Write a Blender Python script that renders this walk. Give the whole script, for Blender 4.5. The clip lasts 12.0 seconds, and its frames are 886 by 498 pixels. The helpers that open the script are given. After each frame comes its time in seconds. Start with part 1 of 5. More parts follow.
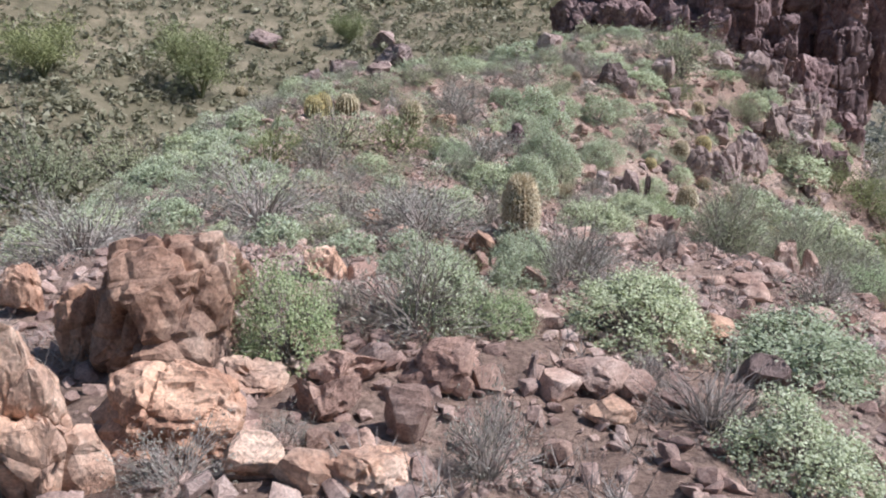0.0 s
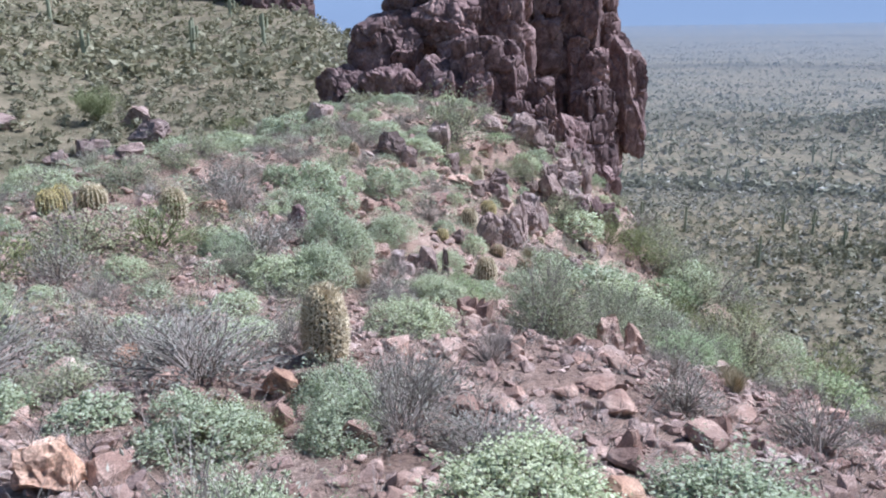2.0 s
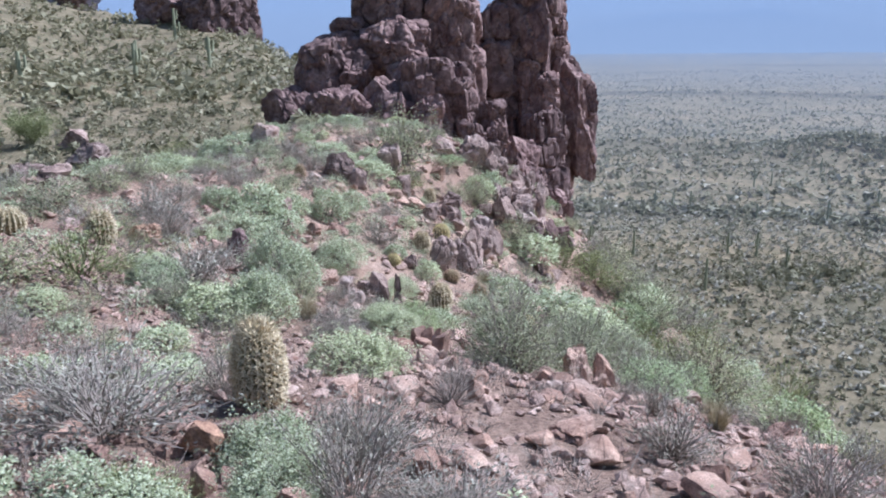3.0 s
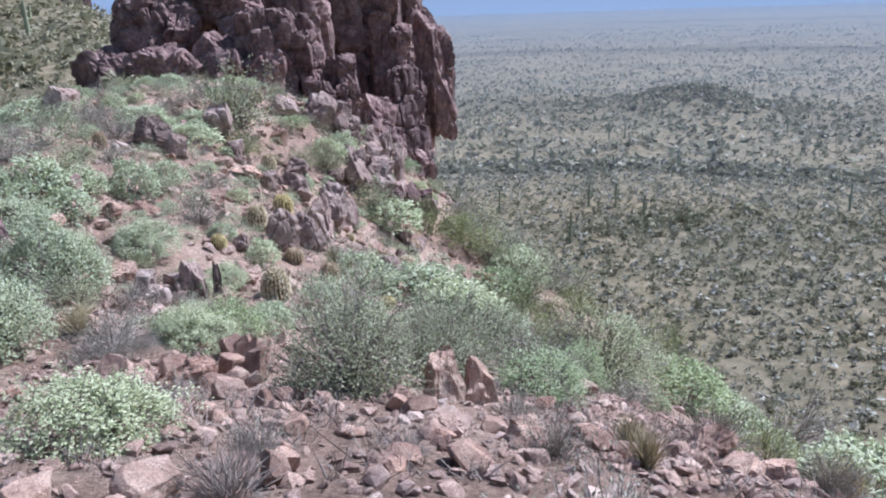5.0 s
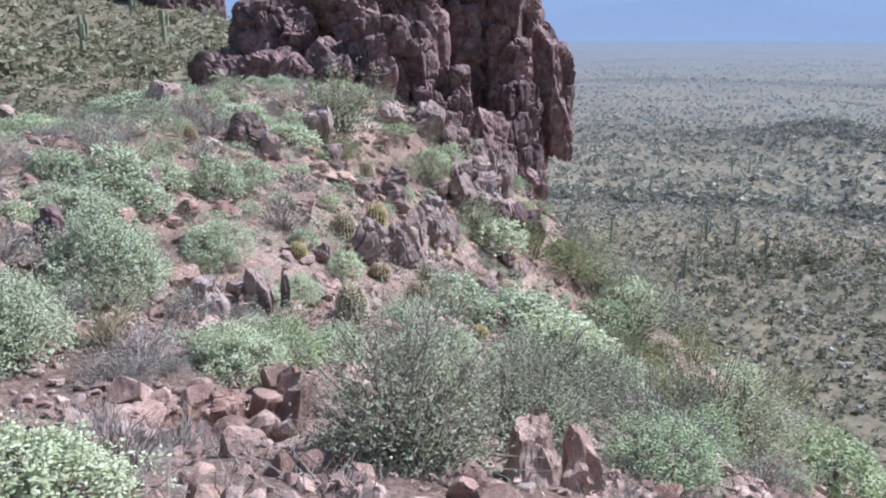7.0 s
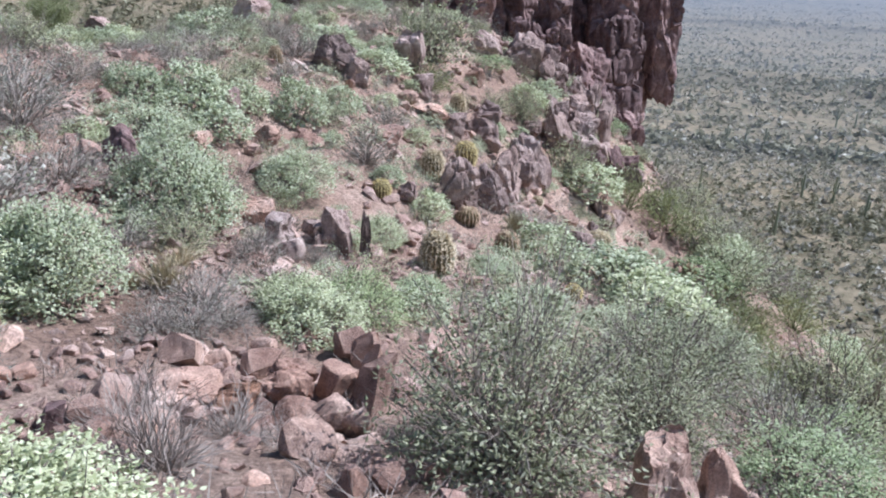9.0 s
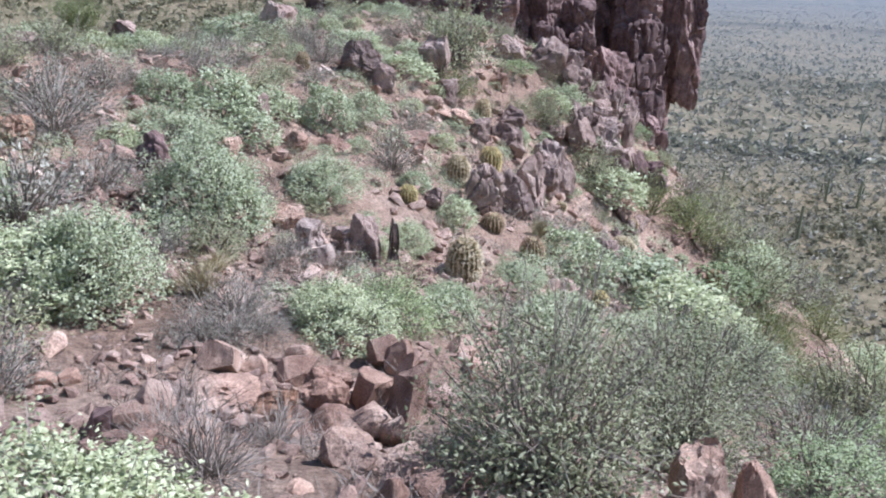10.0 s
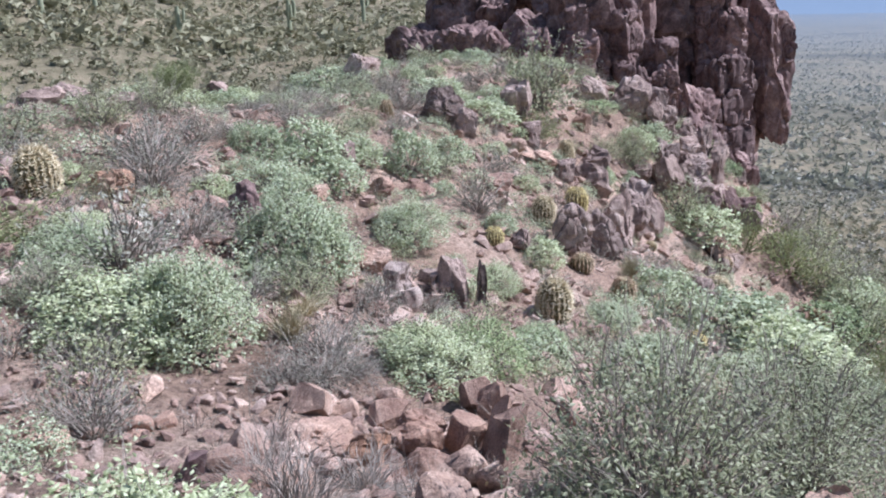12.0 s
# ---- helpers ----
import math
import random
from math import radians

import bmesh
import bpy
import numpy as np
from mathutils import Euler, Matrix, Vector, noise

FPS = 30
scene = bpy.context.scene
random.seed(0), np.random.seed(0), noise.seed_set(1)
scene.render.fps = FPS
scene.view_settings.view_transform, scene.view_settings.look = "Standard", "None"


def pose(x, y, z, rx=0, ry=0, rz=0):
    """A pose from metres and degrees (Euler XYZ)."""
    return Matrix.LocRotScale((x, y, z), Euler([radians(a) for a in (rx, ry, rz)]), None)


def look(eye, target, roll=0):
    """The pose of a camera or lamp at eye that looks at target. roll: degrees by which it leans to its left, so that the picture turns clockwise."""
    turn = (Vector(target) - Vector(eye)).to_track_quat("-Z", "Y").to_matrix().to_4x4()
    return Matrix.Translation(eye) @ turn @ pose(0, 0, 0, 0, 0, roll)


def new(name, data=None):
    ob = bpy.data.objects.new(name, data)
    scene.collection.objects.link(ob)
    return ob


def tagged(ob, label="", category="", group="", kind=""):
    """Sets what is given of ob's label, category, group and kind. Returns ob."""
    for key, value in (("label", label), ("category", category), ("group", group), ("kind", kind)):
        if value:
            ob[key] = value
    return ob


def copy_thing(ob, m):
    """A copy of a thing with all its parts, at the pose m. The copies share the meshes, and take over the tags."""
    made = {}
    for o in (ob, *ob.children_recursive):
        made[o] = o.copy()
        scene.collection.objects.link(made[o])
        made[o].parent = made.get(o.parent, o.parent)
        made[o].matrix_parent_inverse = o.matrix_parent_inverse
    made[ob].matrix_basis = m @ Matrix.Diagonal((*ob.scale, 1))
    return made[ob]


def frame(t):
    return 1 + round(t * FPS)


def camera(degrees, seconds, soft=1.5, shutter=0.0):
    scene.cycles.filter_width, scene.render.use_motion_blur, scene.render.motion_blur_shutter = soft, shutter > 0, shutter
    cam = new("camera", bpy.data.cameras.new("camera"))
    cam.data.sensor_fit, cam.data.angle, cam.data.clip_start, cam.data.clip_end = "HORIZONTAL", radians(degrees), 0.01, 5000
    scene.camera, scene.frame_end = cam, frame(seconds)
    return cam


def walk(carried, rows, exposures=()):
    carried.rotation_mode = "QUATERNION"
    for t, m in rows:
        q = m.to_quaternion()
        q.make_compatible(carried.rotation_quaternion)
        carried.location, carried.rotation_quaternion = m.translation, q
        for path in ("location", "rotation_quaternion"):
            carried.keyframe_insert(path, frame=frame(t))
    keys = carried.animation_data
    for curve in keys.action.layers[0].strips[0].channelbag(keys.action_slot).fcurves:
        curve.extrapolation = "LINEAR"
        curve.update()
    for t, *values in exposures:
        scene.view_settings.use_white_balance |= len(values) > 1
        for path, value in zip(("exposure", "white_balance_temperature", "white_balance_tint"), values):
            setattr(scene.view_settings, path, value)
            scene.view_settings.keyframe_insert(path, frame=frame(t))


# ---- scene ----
cam = camera(58.5, 12.0, 2.0)
PATH = [
    (0, (0.135, 0.424, 1.407), (0.114, 2.294, 0.7), -0.7),
    (0.5, (0.057, 0.81, 1.4), (0.243, 2.66, 0.664), -0.5),
    (1, (0.027, 1.226, 1.418), (0.361, 3.085, 0.761), -0.9),
    (1.5, (0.035, 1.673, 1.4), (0.481, 3.53, 0.804), -1.1),
    (2, (0.127, 2.177, 1.314), (0.658, 4.022, 0.752), -1.1),
    (2.5, (0.209, 2.578, 1.215), (0.799, 4.414, 0.685), -0.7),
    (3, (0.338, 2.981, 1.08), (0.993, 4.802, 0.578), -0.6),
    (3.5, (0.6, 3.547, 0.925), (1.324, 5.342, 0.422), -1.1),
    (5.5, (2.072, 5.614, 0.305), (3.035, 7.26, -0.298), -2.0),
    (6, (2.346, 5.894, 0.18), (3.257, 7.579, -0.398), -1.7),
    (6.5, (2.556, 6.166, 0.088), (3.357, 7.914, -0.462), -1.4),
    (7, (2.569, 6.626, -0.03), (3.274, 8.42, -0.563), -0.2),
    (9, (2.727, 7.697, -0.192), (3.234, 9.504, -0.883), 2.0),
    (9.5, (2.681, 7.699, -0.182), (3.183, 9.496, -0.903), 1.9),
    (10, (2.62, 7.686, -0.127), (3.081, 9.507, -0.814), 1.9),
    (10.5, (2.63, 7.733, -0.162), (3.029, 9.587, -0.798), 1.1),
    (11, (2.622, 7.76, -0.183), (2.951, 9.637, -0.792), 0.1),
    (11.5, (2.601, 7.749, -0.179), (2.882, 9.637, -0.777), -0.8),
    (12, (2.593, 7.801, -0.22), (2.854, 9.698, -0.797), -1.4),
]
walk(cam, [(t, look(e, g, r)) for t, e, g, r in PATH], [(0, 0.46, 5620, 14.5), (0.8, 0.52, 5500, 14.5), (2, 0.64, 5180, 14.5), (7, 0.65, 5180, 14.5), (9, 0.64, 5320, 14.5), (12, 0.64, 5320, 14.5)])

# world, sun, exposure
SUN_AZ, SUN_EL = 89.0, 52.0
world = bpy.data.worlds.new("sky")
scene.world = world
world.use_nodes = True
wt = world.node_tree
sky = wt.nodes.new("ShaderNodeTexSky")
sky.sky_type, sky.sun_disc = "NISHITA", False
sky.sun_elevation, sky.sun_rotation = radians(SUN_EL), radians(SUN_AZ)
sky.air_density, sky.dust_density = 1.6, 0.6
wt.links.new(sky.outputs[0], wt.nodes["Background"].inputs[0])
wt.nodes["Background"].inputs[1].default_value = 0.062
sun_data = bpy.data.lights.new("sun", "SUN")
sun_data.energy, sun_data.angle, sun_data.color = 5.0, radians(0.55), (1.0, 0.94, 0.86)
sun = new("sun", sun_data)
sun_way = Vector((math.sin(radians(SUN_AZ)) * math.cos(radians(SUN_EL)), math.cos(radians(SUN_AZ)) * math.cos(radians(SUN_EL)), math.sin(radians(SUN_EL))))
sun.matrix_world = look(sun_way * 60, (0, 0, 0))


# ---- materials ----
class Nodes:
    """A node material, wired with a few short calls."""

    def __init__(self, name, rough=0.85):
        self.mat = bpy.data.materials.new(name)
        self.mat.use_nodes = True
        self.tree = self.mat.node_tree
        self.bsdf = self.tree.nodes["Principled BSDF"]
        self.bsdf.inputs["Roughness"].default_value = rough
        self.bsdf.inputs["Specular IOR Level"].default_value = 0.25
        self.geo = None

    def node(self, kind, **values):
        n = self.tree.nodes.new(kind)
        for key, value in values.items():
            n.inputs[key].default_value = value
        return n

    def link(self, a, b):
        self.tree.links.new(a, b)

    def where(self, space="Object"):
        if space == "World":
            self.geo = self.geo or self.tree.nodes.new("ShaderNodeNewGeometry")
            return self.geo.outputs["Position"]
        return self.tree.nodes.new("ShaderNodeTexCoord").outputs[space]

    def noise(self, scale, detail=4.0, space="World", rough=0.6, warp=0.0):
        n = self.node("ShaderNodeTexNoise", Scale=scale, Detail=detail, Roughness=rough, Distortion=warp)
        self.link(self.where(space), n.inputs["Vector"])
        return n.outputs["Fac"]

    def voronoi(self, scale, feature="F1", space="World"):
        n = self.node("ShaderNodeTexVoronoi", Scale=scale)
        n.feature = feature
        self.link(self.where(space), n.inputs["Vector"])
        return n.outputs["Color" if feature == "F1" else "Distance"]

    def ramp(self, fac, *stops):
        r = self.tree.nodes.new("ShaderNodeValToRGB")
        while len(r.color_ramp.elements) < len(stops):
            r.color_ramp.elements.new(0.5)
        for el, (at, col) in zip(r.color_ramp.elements, stops):
            el.position, el.color = at, (*col, 1) if len(col) == 3 else col
        self.link(fac, r.inputs["Fac"])
        return r.outputs["Color"]

    def mix(self, fac, a, b, mode="MIX"):
        m = self.tree.nodes.new("ShaderNodeMix")
        m.data_type, m.blend_type = "RGBA", mode
        for value, socket in ((fac, m.inputs[0]), (a, m.inputs[6]), (b, m.inputs[7])):
            if isinstance(value, (int, float)):
                socket.default_value = value
            elif isinstance(value, tuple):
                socket.default_value = (*value, 1)
            else:
                self.link(value, socket)
        return m.outputs[2]

    def random(self):
        return self.tree.nodes.new("ShaderNodeObjectInfo").outputs["Random"]

    def island(self):
        self.geo = self.geo or self.tree.nodes.new("ShaderNodeNewGeometry")
        return self.geo.outputs["Random Per Island"]

    def colour(self, out):
        self.link(out, self.bsdf.inputs["Base Color"])

    def bump(self, fac, distance=0.02, strength=0.6):
        b = self.node("ShaderNodeBump", Strength=strength, Distance=distance)
        self.link(fac, b.inputs["Height"])
        if self.bsdf.inputs["Normal"].is_linked:
            self.link(self.bsdf.inputs["Normal"].links[0].from_socket, b.inputs["Normal"])
        self.link(b.outputs[0], self.bsdf.inputs["Normal"])

    def through_light(self, out, share=0.35):
        """Leaves let some light pass."""
        t = self.tree.nodes.new("ShaderNodeBsdfTranslucent")
        self.link(out, t.inputs["Color"])
        m = self.tree.nodes.new("ShaderNodeMixShader")
        m.inputs[0].default_value = share
        self.link(self.bsdf.outputs[0], m.inputs[1])
        self.link(t.outputs[0], m.inputs[2])
        self.link(m.outputs[0], self.tree.nodes["Material Output"].inputs["Surface"])


def rock_material(name, dark, mid, pale, grain=14.0, loose=False):
    n = Nodes(name, 0.9)
    base = n.ramp(n.noise(1.3, 6, "World", 0.62, 0.4), (0.3, dark), (0.5, mid), (0.68, pale))
    speck = n.ramp(n.noise(grain * 4, 3), (0.35, (0.62, 0.62, 0.62)), (0.62, (1.15, 1.12, 1.08)))
    stain = n.ramp(n.noise(3.1, 8, "World", 0.7, 0.8), (0.42, (0.55, 0.5, 0.5)), (0.6, (1, 1, 1)))
    tone = n.ramp(n.island() if loose else n.random(), (0, (0.72, 0.70, 0.70)), (1, (1.18, 1.13, 1.09)))
    n.colour(n.mix(1.0, n.mix(0.75, n.mix(0.8, base, speck, "MULTIPLY"), stain, "MULTIPLY"), tone, "MULTIPLY"))
    if grain < 15:
        squash = n.node("ShaderNodeVectorMath")
        squash.operation = "MULTIPLY"
        n.link(n.where("World"), squash.inputs[0])
        squash.inputs[1].default_value = (1, 1, 0.6 if grain < 8 else 1.0)
        warp = n.mix(0.12, squash.outputs[0], n.node("ShaderNodeTexNoise", Scale=0.9, Detail=5.0).outputs["Color"], "ADD")
        cell = n.node("ShaderNodeTexVoronoi", Scale=0.85 if grain < 8 else 2.6)
        cell.feature = "DISTANCE_TO_EDGE"
        n.link(warp, cell.inputs["Vector"])
        crack = n.ramp(cell.outputs["Distance"], (0.0, (0, 0, 0)), (0.09, (1, 1, 1)))
        n.bump(crack, 0.09 if grain < 8 else 0.05, 0.7)
    n.bump(n.noise(grain * 0.5, 8, "World", 0.7), 0.05, 0.7)
    n.bump(n.noise(grain * 3.0, 5, "World", 0.7), 0.012, 0.7)
    return n.mat


def leaf_material(name, dark, mid, pale, share=0.3, rough=0.7):
    n = Nodes(name, rough)
    leaf = n.ramp(n.island(), (0.05, dark), (0.45, mid), (0.95, pale))
    tone = n.ramp(n.random(), (0, (0.82, 0.84, 0.82)), (0.5, (1, 1, 1)), (1, (1.08, 1.06, 0.98)))
    out = n.mix(1.0, leaf, tone, "MULTIPLY")
    n.colour(out)
    n.through_light(out, share)
    return n.mat


def twig_material(name, dark, pale):
    n = Nodes(name, 0.9)
    n.colour(n.mix(0.5, n.ramp(n.island(), (0.1, dark), (0.9, pale)), n.ramp(n.noise(30, 3), (0.3, dark), (0.7, pale))))
    return n.mat


def ground_material():
    n = Nodes("stony_desert_soil", 0.95)
    soil = n.ramp(n.noise(0.55, 6), (0.32, (0.23, 0.16, 0.125)), (0.5, (0.38, 0.27, 0.21)), (0.68, (0.53, 0.41, 0.335)))
    grit = n.ramp(n.noise(24, 6, "World", 0.75), (0.32, (0.40, 0.36, 0.35)), (0.5, (0.98, 0.96, 0.95)), (0.68, (1.5, 1.46, 1.42)))
    stone = n.ramp(n.voronoi(13.0), (0.2, (0.7, 0.66, 0.64)), (0.8, (1.2, 1.16, 1.12)))
    near = n.mix(0.6, n.mix(0.85, soil, grit, "MULTIPLY"), stone, "MULTIPLY")
    scrub = n.ramp(n.noise(0.3, 9, "World", 0.78), (0.36, (0.1, 0.088, 0.052)), (0.5, (0.19, 0.158, 0.1)), (0.66, (0.31, 0.25, 0.17)))
    far = n.mix(0.75, scrub, n.ramp(n.noise(0.02, 4), (0.35, (0.7, 0.75, 0.75)), (0.65, (1.15, 1.1, 1.05))), "MULTIPLY")
    away = n.node("ShaderNodeVectorMath")
    away.operation = "DISTANCE"
    n.link(n.where("World"), away.inputs[0])
    away.inputs[1].default_value = (4, 14, -3)
    span = n.node("ShaderNodeMapRange")
    n.link(away.outputs["Value"], span.inputs["Value"])
    span.inputs["From Min"].default_value, span.inputs["From Max"].default_value = 19, 36
    n.colour(n.mix(span.outputs[0], near, far))
    n.bump(n.noise(5, 8, "World", 0.7), 0.08, 0.8)
    n.bump(n.noise(40, 6, "World", 0.75), 0.015, 0.9)
    return n.mat


GROUND = ground_material()
GRANITE = rock_material("orange_granite", (0.42, 0.24, 0.155), (0.66, 0.44, 0.31), (0.80, 0.63, 0.50))
RUBBLE = rock_material("pink_rubble_stone", (0.32, 0.20, 0.155), (0.56, 0.40, 0.32), (0.74, 0.60, 0.51), 20)
LOOSE = rock_material("loose_broken_stone", (0.31, 0.205, 0.17), (0.55, 0.41, 0.345), (0.72, 0.60, 0.53), 22, True)
GREY_ROCK = rock_material("weathered_grey_rock", (0.19, 0.14, 0.125), (0.41, 0.32, 0.285), (0.58, 0.49, 0.445), 16)
CLIFF = rock_material("purple_brown_cliff_rock", (0.12, 0.084, 0.084), (0.255, 0.175, 0.168), (0.42, 0.315, 0.295), 4)
SAGE = leaf_material("sage_green_leaf", (0.29, 0.325, 0.18), (0.47, 0.505, 0.325), (0.66, 0.685, 0.50))
FRESH = leaf_material("fresh_green_leaf", (0.22, 0.28, 0.13), (0.36, 0.42, 0.23), (0.48, 0.53, 0.34))
OLIVE = leaf_material("olive_green_leaf", (0.185, 0.195, 0.105), (0.32, 0.33, 0.195), (0.49, 0.495, 0.34))
SCRUB = leaf_material("dull_scrub_leaf", (0.155, 0.145, 0.085), (0.265, 0.25, 0.16), (0.38, 0.36, 0.255))
YELLOW = leaf_material("yellow_green_twiglet", (0.19, 0.21, 0.09), (0.30, 0.32, 0.15), (0.43, 0.44, 0.24))
ASH = leaf_material("ash_grey_leaf", (0.21, 0.19, 0.145), (0.35, 0.325, 0.26), (0.50, 0.475, 0.40), 0.2)
STRAW = leaf_material("straw_grass_blade", (0.40, 0.33, 0.20), (0.58, 0.50, 0.33), (0.72, 0.65, 0.47))
TWIG = twig_material("grey_brown_twig", (0.15, 0.12, 0.10), (0.38, 0.33, 0.28))
DEAD = twig_material("dead_grey_twig", (0.19, 0.155, 0.13), (0.41, 0.355, 0.31))
BARK = twig_material("green_bark", (0.12, 0.12, 0.06), (0.25, 0.25, 0.13))
# ---- the shape of the land ----
RIDGE = []
RIDGE.append([-1.34, 0.28, 1.17, 0.03, -3.69, -5.21, -8.41, -11.61, -16.26, -18.0])
RIDGE.append([-4.52, -3.31, -0.56, 1.52, -0.85, -5.21, -9.83, -13.54, -16.87, -20.76])
RIDGE.append([-6.52, -3.39, -0.44, 0.71, -2.24, -6.29, -10.11, -14.04, -17.74, -20.41])
RIDGE.append([-9.1, -6.01, -0.78, -1.05, -1.28, -7.2, -10.66, -14.9, -18.95, -21.34])
RIDGE.append([-8.82, -8.76, -1.58, -2.75, -2.96, -7.23, -12.58, -15.26, -20.47, -18.66])
RIDGE.append([-6.39, -8.11, -1.83, -1.5, -5.06, -5.52, -11.53, -15.75, -19.45, -22.78])
RIDGE.append([-11.47, -8.77, -2.65, -2.35, -0.63, -10.22, -8.87, -15.86, -17.81, -24.0])
RIDGE.append([-10.3, -8.29, -2.91, -3.31, -1.76, -0.87, -8.22, -13.77, -19.37, -20.78])
RIDGE.append([-11.58, -8.27, -6.83, -4.94, -2.42, -3.31, -8.3, -14.25, -18.41, -22.01])
RIDGE.append([-11.94, -9.68, -6.95, -6.02, -6.11, -5.99, -9.49, -12.6, -17.61, -20.73])
RIDGE.append([-10.0, -10.25, -11.19, -8.42, -5.01, -7.89, -5.05, -12.14, -17.58, -20.0])
RIDGE = np.array(RIDGE)


def spline4(f):
    return (1 - f) ** 3 / 6, (3 * f**3 - 6 * f**2 + 4) / 6, (-3 * f**3 + 3 * f**2 + 3 * f + 1) / 6, f**3 / 6


def ridge(x, y):
    """The stony ridge: a cubic spline over controls six metres apart."""
    u, v = np.clip((x + 12) / 6, 0, 6.999), np.clip((y + 6) / 6, 0, 7.999)
    i, j = np.floor(u).astype(int), np.floor(v).astype(int)
    bu, bv = spline4(u - i), spline4(v - j)
    z = np.zeros_like(u)
    for b in range(4):
        for a in range(4):
            z = z + bv[b] * bu[a] * RIDGE[j + b, i + a]
    return z


def rough(x, y, seed=0.0):
    """Smooth value noise from -1 to 1."""
    i, j = np.floor(x), np.floor(y)
    f, g = x - i, y - j
    f, g = f * f * (3 - 2 * f), g * g * (3 - 2 * g)

    def corner(a, b):
        s = np.sin((i + a) * 127.1 + (j + b) * 311.7 + seed * 17.3) * 43758.5453
        return 2 * (s - np.floor(s)) - 1

    return (corner(0, 0) * (1 - f) + corner(1, 0) * f) * (1 - g) + (corner(0, 1) * (1 - f) + corner(1, 1) * f) * g


def blend(a, b, v):
    t = np.clip((v - a) / (b - a), 0, 1)
    return t * t * (3 - 2 * t)


def land(x, y):
    """Height of the bare ground."""
    x, y = np.asarray(x, float), np.asarray(y, float)
    reach = np.hypot(x - 6, y - 18)
    plain = -36 - 0.02 * np.minimum(reach, 600) + 1.5 * rough(x / 60, y / 60, 3) + 0.5 * rough(x / 13, y / 13, 4)
    up = np.maximum(0, (y - 30) * 0.6 + np.maximum(0, -x - 10) * 1.2)
    aside = np.maximum(0, x - np.minimum(2 + 0.11 * np.maximum(y, 0), 19 - 0.9 * (y - 138)))
    hill = -11 + 0.215 * np.minimum(up, 260) - 0.62 * aside + 1.2 * rough(x / 22, y / 22, 5) + 0.5 * rough(x / 7, y / 7, 6)
    plain = plain + 9 * np.exp(-((x - 240) ** 2 / 700 + (y - 226) ** 2 / 900))
    far = np.maximum(plain, hill)
    inside = blend(-20, -11, x) * (1 - blend(27, 36, x)) * (1 - blend(39, 50, y))
    z = ridge(x, y) * inside + far * (1 - inside)
    z = z + 0.5 * np.exp(-((x + 1.5) ** 2 / 20 + (y - 21) ** 2 / 9))
    z = z + 0.55 * np.exp(-((x - 5) ** 2 / 40 + (y - 30.5) ** 2 / 14)) + 0.25 * np.exp(-((x - 0.8) ** 2 + (y - 9) ** 2) / 5)
    fine = 1 - blend(40, 90, reach)
    z = z + fine * (0.10 * rough(x / 1.7, y / 1.7, 1) + 0.05 * rough(x / 0.6, y / 0.6, 2) + 0.02 * rough(x / 0.25, y / 0.25, 7))
    return z


# ---- building blocks ----
def link_mesh(name, verts, faces, material, parent=None, label="", smooth=False):
    me = bpy.data.meshes.new(name)
    me.from_pydata(verts if isinstance(verts, list) else verts.tolist(), [], faces if isinstance(faces, list) else faces.tolist())
    me.materials.append(material)
    if smooth:
        me.polygons.foreach_set("use_smooth", np.ones(len(me.polygons), bool))
    ob = new(name, me)
    ob.parent = parent
    if label:
        ob["label"] = label
    return ob


def thing(name, label, category, group="", kind=""):
    return tagged(new(name), label, category, group, kind)


def spot(x, y, sink=0.0):
    return Vector((x, y, float(land(x, y)) - sink))


# ---- the ground sheet ----
def steps(lo, hi, fine, end):
    mid = np.arange(lo, hi + fine, fine)
    out, gap = [], fine
    while not out or out[-1] < end:
        gap *= 1.085
        out.append((out[-1] if out else 0) + gap)
    out = np.array(out)
    return np.concatenate([(lo - out)[::-1], mid, hi + fine + out])


def build_ground():
    xs, ys = steps(-5, 10, 0.15, 4500), steps(1, 23, 0.15, 4500)
    gx, gy = np.meshgrid(xs, ys)
    verts = np.stack([gx, gy, land(gx, gy)], -1).reshape(-1, 3)
    nx, ny = len(xs), len(ys)
    k = (np.arange(ny - 1)[:, None] * nx + np.arange(nx - 1)[None]).ravel()
    ob = link_mesh("ground", verts, np.stack([k, k + 1, k + nx + 1, k + nx], -1), GROUND, smooth=True)
    tagged(ob, "stony reddish desert ground falling from a ridge to a plain", "ground", kind="structure")


build_ground()


# ---- rocks ----
def ico(level):
    bm = bmesh.new()
    bmesh.ops.create_icosphere(bm, subdivisions=level, radius=1)
    v = np.array([p.co[:] for p in bm.verts])
    f = np.array([[p.index for p in q.verts] for q in bm.faces])
    bm.free()
    return v, f


ICO = {n: ico(n) for n in (1, 2, 3, 4, 5)}


def lumps(v, scale, seed):
    """Noise over points in space, from three flat ones."""
    a, b, c = v[:, 0] * scale, v[:, 1] * scale, v[:, 2] * scale
    return (rough(a + 0.37 * c, b + seed, seed) + rough(b + 0.41 * a, c + seed, seed + 1) + rough(c + 0.29 * b, a + seed, seed + 2)) / 3


def unit(v):
    return v / (np.linalg.norm(v, axis=1)[:, None] + 1e-9)


